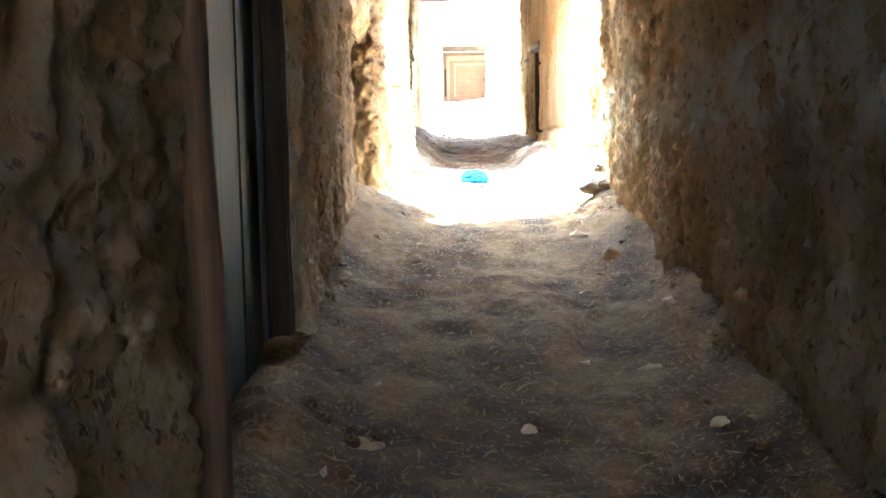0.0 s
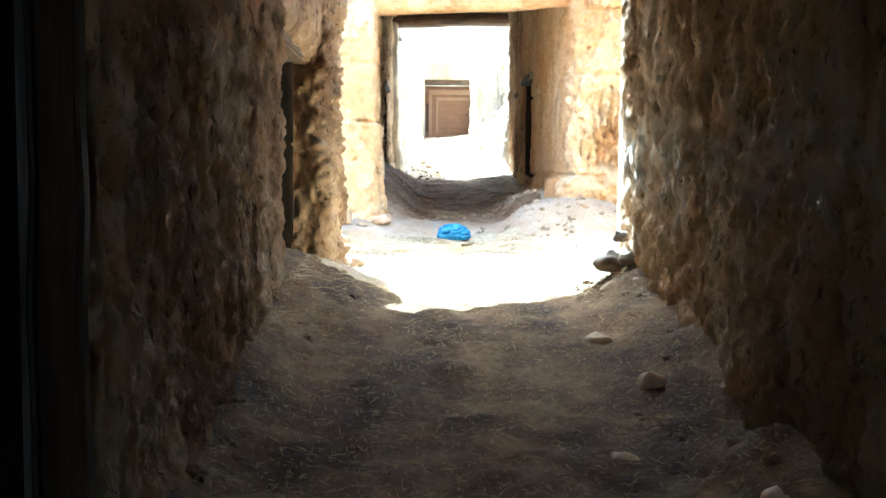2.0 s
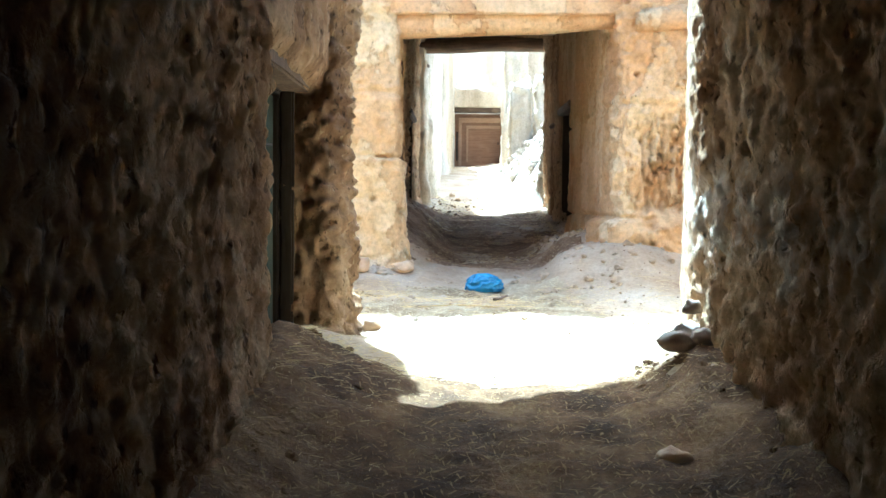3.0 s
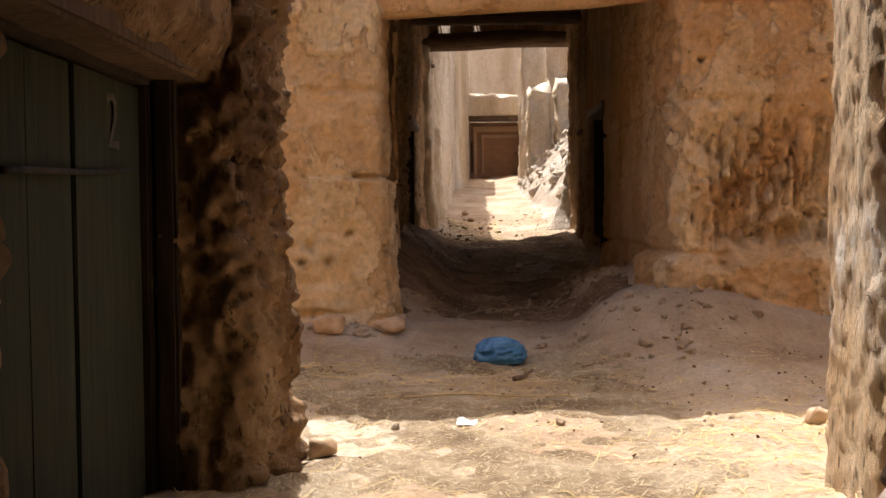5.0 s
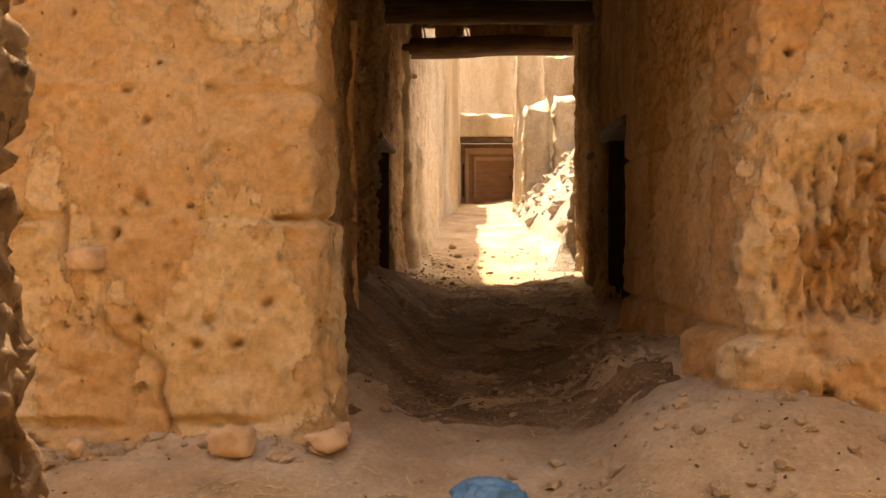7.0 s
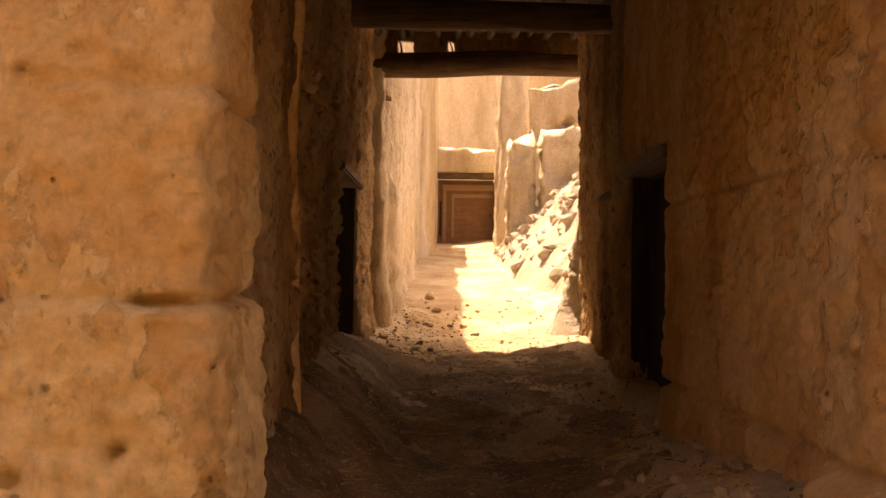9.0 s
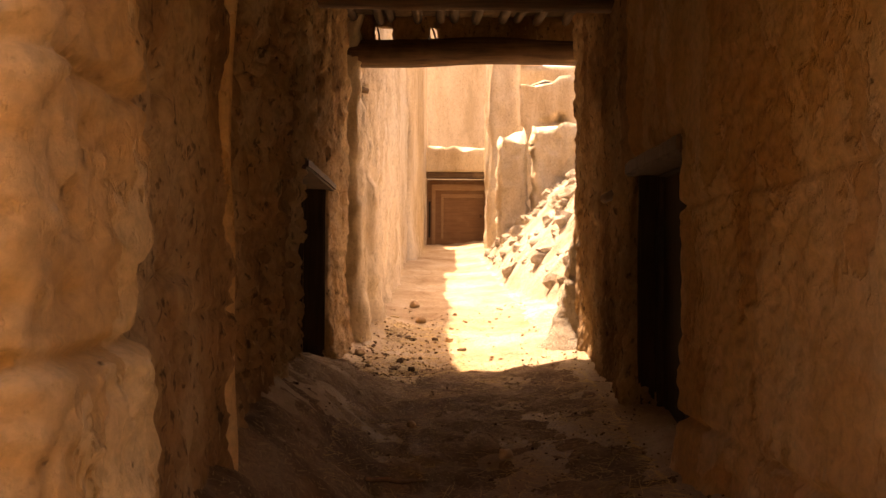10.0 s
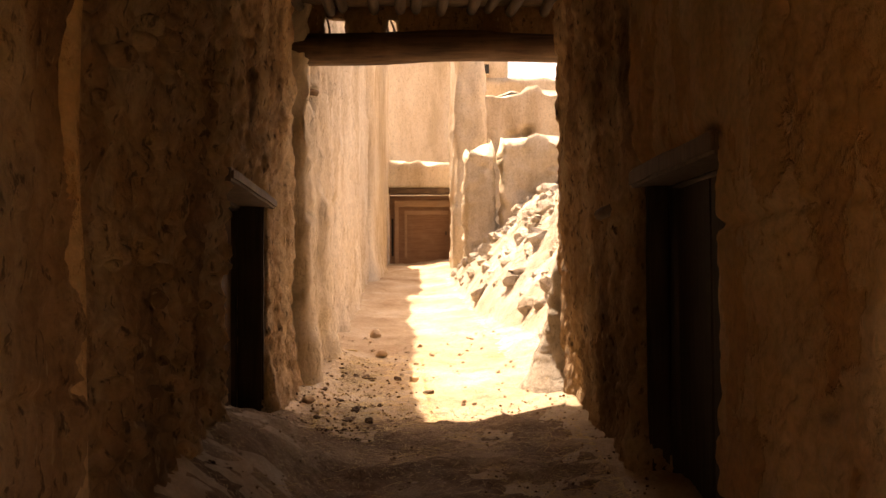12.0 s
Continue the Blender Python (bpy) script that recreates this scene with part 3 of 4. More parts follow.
mud_wall("wall_west_stone", [(-1.6, 16.2, 0, C), (-0.55, 16.2, 0.02, F), (-0.53, 18.9, 0.1, F), (-1.6, 18.9, 0, C)], 0.9, 5.05, ROUGH, "rough stony mud wall of the passage", F, 0.06, 0.06, 0.03, 0.05, 1.5, rill=0.02)
mud_wall("wall_west_4", [(-1.6, 20.6, 0, C), (-1.1, 20.6, 0, F), (-0.52, 20.6, 0.04, F), (-0.48, 22.0, 0.15, F), (-1.6, 22.1, 0, C)], 1.1, 5.6, ROUGH, "rough mud pier at the passage end", F, 0.08, 0.04, 0.03, 0.08, 1.6)
mud_wall("door_head_3", [(-1.6, 18.8, 0, C), (-0.53, 18.8, 0.05, F), (-0.53, 20.7, 0.05, F), (-1.6, 20.7, 0, C)], 3.1, 5.05, ROUGH, "rough mud wall above the low door", F, 0.06, 0.04, ragged=0.05)
mud_wall("wall_front_east", [(1.68, 13.8, 0.16, 0.016), (3.3, 13.83, 0.05, 0.2), (8.4, 13.9, 0, C), (8.4, 17.5, 0, C), (1.62, 17.5, 0.06, F)], 0.7, 5.2, MUD, FACE, 0.016, 0.1, 0.05, 0.06, 0.1, 1.1, ((1.62, 0.1), (2.72, 0.06)), seed=14, extra=east_relief, crack=0.05, calm=lambda p: np.interp(p[:, 1], (14.2, 14.5, 16.7, 17.2), (1.0, 0.6, 0.6, 0.25)))
mud_wall("wall_east_2", [(1.66, 18.95, 0.05, F), (2.6, 18.95, 0, C), (2.6, 21.6, 0.1, 0.1), (1.66, 21.75, 0.15, F)], 1.0, 5.3, ROUGH, "crumbling mud pier at the passage end", F, 0.09, 0.04, 0.03, 0.06, 1.6, top=0.1)
mud_wall("door_head_4", [(1.64, 17.4, 0.05, F), (2.6, 17.4, 0, C), (2.6, 19.05, 0, C), (1.65, 19.05, 0.05, F)], 3.08, 5.05, MUD, "mud wall above the narrow plank door", F, 0.06, 0.02, ragged=0.025)
mud_wall("wall_above_passage", [(-0.9, 13.92, 0.03, F), (2.1, 13.88, 0.03, F), (2.1, 14.5, 0, 0.2), (-0.9, 14.5, 0, 0.2)], 3.58, 5.2, MUD, "ochre mud wall over the passage mouth", F, 0.04, 0.012, 0.02, seed=11)


def sloped_slab(name, x0, x1, y0, y1, za, zb, thick, mat, label, hole=None):
    """A slab that rises along y; hole: plan of an opening through it."""
    xs, ys = np.arange(x0, x1 + 0.01, 0.1), np.arange(y0, y1 + 0.01, 0.1)
    gx, gy = np.meshgrid(xs, ys)
    p = np.stack([gx.ravel(), gy.ravel(), 0 * gx.ravel()], 1)
    low = za + (zb - za) * (p[:, 1] - y0) / (y1 - y0) + 0.03 * fbm(p * 3, 3, 60)
    n, m = len(xs), len(p)
    verts = np.concatenate([np.stack([p[:, 0], p[:, 1], low], 1), np.stack([p[:, 0], p[:, 1], low + thick], 1)])
    faces, open_cells = [], set()
    for r in range(len(ys) - 1):
        for c in range(n - 1):
            x, y = xs[c] + 0.05, ys[r] + 0.05
            if hole and hole(x, y):
                open_cells.add((r, c))
    for r in range(len(ys) - 1):
        for c in range(n - 1):
            if (r, c) in open_cells:
                continue
            a = r * n + c
            faces += [(a, a + n, a + n + 1, a + 1), (m + a, m + a + 1, m + a + n + 1, m + a + n)]
            for (dr, dc), (u, v) in (((0, -1), (a, a + n)), ((0, 1), (a + n + 1, a + 1)), ((-1, 0), (a + 1, a)), ((1, 0), (a + n, a + n + 1))):
                rr, cc = r + dr, c + dc
                if (rr, cc) in open_cells or not (0 <= rr < len(ys) - 1 and 0 <= cc < n - 1):
                    faces.append((v, u, m + u, m + v))
    ob = new(name, mesh_of(name, verts, faces, mat, False))
    return tagged(ob, label, "ceiling", kind="structure")


sloped_slab("ceiling_2", -1.5, 2.5, 14.0, 22.4, 4.15, 4.86, 0.3, SHADE_MUD, "earth and brushwood roof of the passage, coloured dark for its shade")
for lo, hi, low in ((-0.9, -0.27, 4.5), (-0.06, 0.24, 4.5), (0.38, 2.1, 4.5), (-0.3, 0.4, 4.75)):
    mud_wall("wall_packing", [(lo, 22.2, 0.02, 0.05), (hi, 22.2, 0.02, 0.05), (hi, 22.4, 0.02, 0.05), (lo, 22.4, 0.02, 0.05)], low, 4.95, ROUGH, "earth packing between the end beam and the roof", 0.03, 0.03, 0.05, top=0, ragged=0.03)


def beam(name, a, b, r0, r1, seed, label, group="", mat=BEAM):
    ob = part(name, log(a, b, r0, r1, seed, 18, 12, 0.05), mat, smooth=True)
    return tagged(ob, label, "beam", group)


beam("roof_beam", (-0.9, 22.25, 4.5), (2.1, 22.25, 4.52), 0.145, 0.125, 1, "dark crooked wooden beam across the passage end", "passage roof beams")
beam("roof_beam", (-0.9, 19.6, 4.39), (2.1, 19.6, 4.41), 0.13, 0.12, 2, "dark wooden roof beam across the passage", "passage roof beams")
beam("roof_beam", (-0.9, 17.0, 4.2), (2.1, 17.0, 4.18), 0.12, 0.11, 3, "dark wooden roof beam across the passage", "passage roof beams")
beam("lintel_beam", (-0.85, 14.1, 3.47), (2.05, 14.1, 3.6), 0.13, 0.12, 4, "mud-smeared wooden lintel beam over the passage mouth", "passage roof beams", MUD)
beam("eave_beam", (1.85, 13.86, 3.5), (4.6, 13.62, 3.72), 0.12, 0.14, 6, "mud-plastered eave beam along the ochre wall", "", MUD)
for i in range(11):
    x = -0.45 + i * 0.2
    seg = log((x, 14.0, 4.12), (x + 0.05 * math.sin(i * 2), 22.35, 4.82), 0.055, 0.045, 20 + i, 20, 8, 0.05)
    tagged(part("roof_pole", seg, POLE, smooth=True), "thin crooked roof pole under the earth roof", "roof pole", "roof poles")

# ---- lane beyond the passage ----
def lane_relief(p):
    """A shallow niche, a hollow at the foot and broad vertical swells."""
    x, y, z = p.T
    d = 0.05 * np.sin(y * 1.1 + 0.6) * np.clip((z - 1.5) / 2, 0, 1) * 0.5
    d -= 0.14 / (1 + np.exp(-(y - 24.9) / 0.03)) / (1 + np.exp((y - 26.0) / 0.15)) / (1 + np.exp((z - 3.45) / 0.02))
    d += 0.1 / (1 + np.exp(-(y - 22.75) / 0.03)) / (1 + np.exp((y - 23.35) / 0.03)) / (1 + np.exp((z - 3.27) / 0.015))
    d -= 0.3 * np.exp(-(((y - 22.55) / 0.22) ** 2 + ((z - 4.15) / 0.1) ** 2) ** 2) + 0.12 * np.exp(-(((y - 22.6) / 0.25) ** 2 + ((z - 4.42) / 0.12) ** 2) ** 2)
    d -= 0.16 * np.exp(-((y - 22.75) / 0.22) ** 2) / (1 + np.exp((z - 2.15) / 0.03))
    return d


mud_wall("wall_lane_west", [(-1.3, 22.05, 0.1, 0.1), (-0.36, 22.1, 0.1, 0.045), (-0.28, 30, 0.3, 0.1), (-0.3, 36.5, 0.1, 0.1), (-1.3, 36.5, 0, C)], 1.2, 6.0, PALE, "tall pale mud wall with rain streaks", 0.045, 0.08, 0.04, 0.035, 0.06, 2.0, top=0.2, rill=0.012, extra=lane_relief, ztop=lambda x, y: 8.2 + 0.07 * (y - 22))
mud_wall("wall_lane_west_far", [(-1.3, 36.4, 0, C), (-0.15, 36.6, 0.2, 0.1), (0.1, 45.2, 0, 0.15), (-1.3, 45.2, 0, C)], 2.2, 9.6, PALE, "tall pale mud wall near the far door", 0.1, 0.09, 0.02, 0.02, 0.1, 2.8, top=0.2)
mud_wall("wall_far", [(-1.5, 45, 0, C), (0.12, 45, 0, 0.1), (0.12, 45.9, 0, C), (-1.5, 45.9, 0, C)], 2.6, 6.2, PALE, "mud wall beside the far door", 0.1)
mud_wall("wall_far_right", [(2.12, 45, 0, 0.1), (4.5, 45, 0, 0.1), (4.5, 45.9, 0, C), (2.12, 45.9, 0, C)], 2.6, 6.1, PALE, "mud wall beside the far door", 0.1)
mud_wall("door_head_far", [(-0.4, 44.97, 0, 0.1), (2.6, 44.97, 0, 0.1), (2.6, 45.85, 0, 0.2), (-0.4, 45.85, 0, C)], 5.4, 6.15, PALE, "mud wall above the far door with a worn top", 0.08, top=0.12)
mud_wall("wall_back", [(-3, 49.5, 0, C), (2.9, 49.5, 0, 0.15), (2.9, 50.5, 0, C), (-3, 50.5, 0, C)], 2.6, 12, PALE, "tall smooth mud wall of a far house", 0.15, 0.06, 0.012, 0.01, courses=((7.2, 0.03), (8.4, 0.03)), top=0.1)
mud_wall("pier_far", [(1.72, 38, 0.2, 0.08), (2.45, 38, 0.2, 0.08), (2.6, 44, 0.1, 0.3), (1.95, 44, 0.1, 0.3)], 2.0, 9.5, PALE, "tall ruined mud pier with a lit edge", 0.1, 0.16, 0.04, 0.03, top=0.3)
mud_wall("ruin_wall", [(1.75, 34.5, 0.1, 0.08), (2.35, 34.5, 0.1, 0.08), (2.35, 35.3, 0, 0.2), (1.75, 35.3, 0, 0.2)], 1.8, 5.2, PALE, "broken stump of a pale mud wall", 0.06, 0.14, 0.09, 0.04, top=0.2)
mud_wall("ruin_wall_2", [(2.5, 34.3, 0.1, 0.08), (6.0, 33.5, 0.1, 0.1), (6.0, 34.3, 0, 0.3), (2.5, 35.1, 0, 0.3)], 1.8, 5.35, PALE, "broken pale mud wall above the rubble", 0.06, 0.12, 0.09, 0.04, top=0.18)
mud_wall("ruin_wall_3", [(2.4, 42, 0, 0.1), (7.5, 41, 0, 0.1), (7.5, 42, 0, 0.3), (2.4, 43, 0, 0.3)], 2.0, 7.7, PALE, "weathered pale mud wall behind the ruins", 0.08, 0.12, 0.03, 0.03, top=0.2, extra=lambda p: -0.45 * np.exp(-(((p[:, 0] - 3.9) / 0.14) ** 2 + ((p[:, 2] - 6.6) / 0.14) ** 2) ** 2) - 0.2 * np.exp(-(((p[:, 0] - 3.5) / 0.2) ** 2 + ((p[:, 2] - 6.5) / 0.12) ** 2) ** 2))
mud_wall("house_far", [(2.6, 52, 0, 0.2), (8.5, 52, 0, 0.2), (8.5, 58, 0, 0.6), (2.6, 58, 0, 0.6)], 2.0, 10.1, PALE, "far mud house with a small window", 0.2, 0.08, 0.02, 0.01, top=0.1)
mud_wall("house_far_upper", [(2.6, 52.1, 0, 0.2), (4.5, 52.1, 0, 0.2), (4.5, 56, 0, 0.6), (2.6, 56, 0, 0.6)], 10.0, 10.85, PALE, "upper room of the far mud house", 0.15, 0.06, 0.02, 0.01, top=0.1)
mud_wall("ruin_wall_4", [(1.72, 21.7, 0.1, 0.035), (2.6, 21.8, 0.1, 0.1), (2.6, 23.7, 0.1, 0.1), (1.95, 23.5, 0.3, 0.035)], 1.3, 2.72, RUBBLE, "crumbled stump of pale mud masonry at the passage end", 0.035, 0.2, 0.05, 0.09, 0.25, 1.55, top=0.25, lean=0.12, seed=23)
mud_wall("wall_lane_east_outer", [(5.6, 21.5, 0, C), (6.2, 21.5, 0, C), (6.2, 34, 0, C), (5.6, 34, 0, C)], 1, 5.2, PALE, "plain mud wall beyond the fallen house", 0.3)


# ---- doors ----
def plank_door(name, x, y0, y1, z0, z1, mat, label, planks, facing=1, frame_mat=None, ledges=(), jamb=None, jamb_mat=DARKWOOD):
    """A door in a side wall, its face at x, looking along facing * x."""
    d = thing(name, (x, (y0 + y1) / 2, z0), label, "door", kind="structure")
    w = (y1 - y0) / planks
    for i in range(planks):
        lo, hi = y0 + i * w + 0.004, y0 + (i + 1) * w - 0.004
        off = 0.004 * math.sin(i * 2.7)
        part("plank", box((x - 0.022 + off, lo, z0), (x + 0.022 + off, hi, z1), 0.005, 0.003, i), mat, d)
    for z in ledges:
        xx = x + facing * 0.036
        part("ledge", box((min(xx, xx - facing * 0.02) - 0.01, y0 + 0.02, z - 0.05), (max(xx, xx - facing * 0.02) + 0.01, y1 - 0.02, z + 0.05), 0.006), mat, d)
    fm = frame_mat or BEAM
    for y in (y0 - 0.05, y1 + 0.05):
        part("door_post", box((x - 0.05, y - 0.045, z0 - 0.15), (x + 0.05, y + 0.045, z1 + 0.05), 0.01, 0.012, y, 6), fm, d)
    # Added near-black board that paints the shade on the far jamb.
    if jamb:
        part("jamb_shade_board", box((min(x + facing * 0.055, jamb), y1 + 0.02, z0 - 0.1), (max(x + facing * 0.055, jamb), y1 + 0.085, z1 + 0.06), 0.012, 0.012, y1, 8), jamb_mat, d, "dark board added for the shade on the jamb")
    part("door_lintel", box((x - 0.06, y0 - 0.2, z1 + 0.01), (x + 0.07, y1 + 0.2, z1 + 0.12), 0.015, 0.015, y0, 6), fm, d)
    return d


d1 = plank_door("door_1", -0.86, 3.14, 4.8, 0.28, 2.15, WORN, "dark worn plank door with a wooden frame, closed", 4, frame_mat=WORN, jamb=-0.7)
d2 = plank_door("door_2", -1.0, 8.42, 10.08, 0.78, 2.4, GREEN, "faded green plank door with chalk marks, closed", 5, frame_mat=DARKWOOD, jamb=-0.86)
d3 = plank_door("door_3", -0.78, 19.0, 20.5, 1.5, 2.98, PLANK, "low weathered plank door, closed", 5, 1, DARKWOOD, (), -0.55)
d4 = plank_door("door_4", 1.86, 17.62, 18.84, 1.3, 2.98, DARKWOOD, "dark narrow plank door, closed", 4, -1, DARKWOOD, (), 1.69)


def far_door():
    d = thing("door_5", (1.1, 45.35, 3.1), "wide reddish-brown panelled door under a dark lintel, closed", "door", kind="structure")
    part("leaf", box((0.14, 45.650, 3.1), (2.1, 45.710, 5.2), 0.01), RED, d)
    for lo, hi in (((0.3, 45.570, 3.1), (0.42, 45.660, 5.05)), ((1.98, 45.570, 3.1), (2.09, 45.660, 5.05)), ((0.3, 45.560, 4.85), (2.09, 45.655, 5.05)), ((0.6, 45.612, 4.62), (1.95, 45.650, 4.74)), ((0.6, 45.612, 3.3), (0.68, 45.650, 4.62))):
        part("rail", box(lo, (hi[0], hi[1], hi[2]), 0.01), FRAME_WOOD, d, "paler red-brown frame board")
    part("hasp", box((1.84, 45.600, 3.98), (1.9, 45.652, 4.1), 0.008), IRON, d, "small dark iron hasp")
    # Thin dark strip laid on the leaf, painting a gap's shade.
    part("slot_shade", box((0.2, 45.640, 3.35), (0.26, 45.652, 4.5), 0.003), DARKWOOD, d, "dark strip painting the shade of a gap beside the frame")
    part("door_lintel", box((-0.1, 45.02, 5.22), (2.3, 45.5, 5.4), 0.02, 0.02, 1, 6), BEAM, d)


far_door()


# ---- loose things ----
def bag():
    bm = bmesh.new()
    bmesh.ops.create_icosphere(bm, subdivisions=5, radius=1)
    for v in bm.verts:
        n = v.co.normalized()
        crease = abs(noise.noise(n * 2.6 + Vector((3, 1, 7)))) * 0.34 + abs(noise.noise(n * 6 + Vector((1, 5, 2)))) * 0.1
        r = 1.12 - crease
        v.co = Vector((n.x * 0.165 * r, n.y * 0.15 * r, n.z * 0.11 * r))
        if v.co.z < -0.04:
            v.co.z = -0.04 + (v.co.z + 0.04) * 0.15
            v.co.x *= 1.05
    me = bpy.data.meshes.new("plastic_bag")
    bm.to_mesh(me)
    bm.free()
    me.materials.append(BLUE)
    me.polygons.foreach_set("use_smooth", [True] * len(me.polygons))
    ob = new("plastic_bag", me)
    ob.location = (0.4, 12.98, float(ground_z(0.4, 12.98)[0]) + 0.045)
    tagged(ob, "crumpled blue plastic bag lying on the earth", "plastic bag")


bag()


def chalk_mark():
    """A chalked figure and a thin batten on the green door."""
    cu = bpy.data.curves.new("figure", "FONT")
    cu.body, cu.size, cu.extrude = "2", 0.27, 0.0004
    ob = bpy.data.objects.new("figure", cu)
    me = bpy.data.meshes.new_from_object(ob)
    me.materials.append(CHALK)
    m = Matrix(((0, 0, 1, -0.972), (1, 0, 0, 9.7), (0, 1, 0, 2.16), (0, 0, 0, 1)))
    me.transform(m)
    part("chalk_figure", me, CHALK, d2, "faint chalk figure 2")
    part("batten", log((-0.965, 8.9, 2.05), (-0.965, 9.9, 2.09), 0.012, 0.009, 5, 8, 6, 0.01), WORN, d2, "thin weathered batten", True)


chalk_mark()
part("hasp", log((-0.82, 3.3, 1.0), (-0.82, 3.3, 1.09), 0.022, 0.018, 3, 4, 8, 0.0), IRON, d1, "small rusty iron hasp", True)
post = part("door_post", log((-0.7, 3.0, 0.1), (-0.72, 3.02, 2.35), 0.075, 0.06, 8, 14, 8, 0.03), PLANK, smooth=True)
tagged(post, "worn dark wooden post beside the dark plank door", "post")


# ---- lintels and wood in the walls ----
def slab(name, lo, hi, mat, label, category, seed=0, bevel=0.015):
    ob = part(name, box(lo, hi, bevel, 0.009, seed, 8), mat, smooth=False)
    return tagged(ob, label, category)


slab("door_lintel_board", (-0.9, 18.75, 3.02), (-0.48, 20.75, 3.09), PLANK, "thin weathered lintel board over the low door", "lintel", 2)
slab("door_lintel_board", (1.61, 17.45, 3.0), (1.9, 18.98, 3.1), PLANK, "dark lintel board over the narrow door", "lintel", 5)
slab("door_lintel_board", (-1.05, 8.15, 2.43), (-0.76, 10.3, 2.52), PLANK, "mud-caked lintel board over the green door", "lintel", 7)
tagged(part("wood_stub", log((1.75, 19.35, 2.98), (1.6, 19.75, 2.9), 0.05, 0.035, 4, 6, 8, 0.02), PLANK, smooth=True), "broken wooden stub set in the mud wall", "wood stub")


for a, b, width in (((-0.6, 22.42, 4.12), (-0.33, 22.5, 4.15), 0.03), ((-0.6, 22.5, 4.2), (-0.33, 22.62, 4.18), 0.022)):
    tagged(part("wood_stub", log(a, b, width, width * 0.8, 9, 6, 7, 0.02), STICK, smooth=True), "broken stick end poking out of the mud wall", "wood stub", "stick ends in the lane wall")


def plaster_bead():
    """A flattened, drooping strip of paler plaster down the passage wall."""
    bm = log((-0.485, 16.15, 1.15), (-0.485, 16.08, 3.6), 0.045, 0.03, 41, 60, 10, 0.05, 0.7)
    for v in bm.verts:
        v.co.x = -0.485 + (v.co.x + 0.485) * 0.8
    tagged(part("plaster_trim", bm, MUD, smooth=True), "pale drooping plaster strip down the brown passage wall", "plaster", kind="structure")


plaster_bead()

# ---- stones ----
SHAPES = [stone_mesh("stone", (1, 0.8, 0.62), 3.1 * k, STONE, 3, 0.5) for k in range(6)]
DARKS = [stone_mesh("stone", (1, 0.8, 0.62), 3.1 * k + 50, DARKSTONE, 3, 0.5) for k in range(3)]
LUMPS = [stone_mesh("stone", (1, 0.8, 0.7), 2.3 * k + 20, ROUGH, 2, 0.6) for k in range(6)]


def stone(name, at, size, k, label, group="", shapes=SHAPES, sunk=0.2, turn=0.0, parent=None):
    ob = new(name, shapes[k % len(shapes)])
    x, y = at[:2]
    z = at[2] if len(at) > 2 else float(ground_z(x, y)[0]) + size * 0.31 * (1 - sunk)
    ob.location, ob.scale = (x, y, z), (size, size, size)
    ob.rotation_euler = (0, 0, turn or k * 1.7)
    if parent:
        ob.parent = parent
        return ob
    return tagged(ob, label, "stone", group)


ROCK = "rounded mud-coloured stone at the wall foot"
for k, (x, y, s) in enumerate(((-0.76, 13.56, 0.25), (-0.34, 13.7, 0.22), (-0.3, 13.85, 0.14), (-1.9, 13.66, 0.28), (-2.4, 13.62, 0.25), (-2.15, 13.7, 0.2), (-1.55, 13.7, 0.16))):
    stone("stone", (x, y), s, k, ROCK, "stones along the wall foot", turn=0.2 + 0.3 * k)
for k, (x, y, s) in enumerate(((1.29, 8.95, 0.25), (1.39, 9.12, 0.2), (1.38, 8.82, 0.16))):
    stone("stone", (x, y), s, k, "dark rough stone beside the alley mouth", "stones at the alley mouth", DARKS)
stone("stone", (1.36, 9.03, float(ground_z(1.36, 9.0)[0]) + 0.19), 0.13, 1, "small dark stone on top of larger ones", "stones at the alley mouth", DARKS)
stone("stone", (-0.42, 10.75), 0.15, 2, "pale stone at the foot of the corner pier")
for k, (x, y, s) in enumerate(((0.98, 4.9, 0.13), (0.34, 4.25, 0.1), (0.68, 5.0, 0.09), (1.1, 4.1, 0.14), (1.2, 3.3, 0.16), (1.1, 6.9, 0.18), (1.22, 5.6, 0.15), (0.85, 6.2, 0.14), (0.1, 3.4, 0.07), (0.65, 3.3, 0.12), (-0.3, 4.6, 0.09), (1.0, 7.7, 0.18))):
    stone("stone", (x, y), s, k, "dusty stone half sunk in the earth floor", "loose stones on the floor", sunk=0.75)
for k, (x, y, s) in enumerate(((0.75, 17.9, 0.1), (0.2, 18.6, 0.09), (-0.3, 21.2, 0.12), (1.85, 11.2, 0.16), (0.5, 22.5, 0.1), (0.2, 24, 0.14), (0.1, 26, 0.2))):
    stone("stone", (x, y), s, k + 2, "dusty stone lying on the trodden earth", "loose stones in the lane", sunk=0.3)
stone("stone", (-1.55, 13.87, 1.99), 0.22, 0, "flat pale stone set in the mud wall", turn=0.1)
wall_stone = bpy.data.objects["wall_west_stone"]
rng = random.Random(5)
for i in range(120):
    y, z = rng.uniform(16.4, 18.85), rng.uniform(1.35, 3.9)
    s = rng.uniform(0.05, 0.15)
    stone("stone", (-0.525 + rng.uniform(-0.03, 0.01), y, z), s, rng.randrange(6), "", shapes=LUMPS, turn=rng.uniform(0, 6), parent=wall_stone)


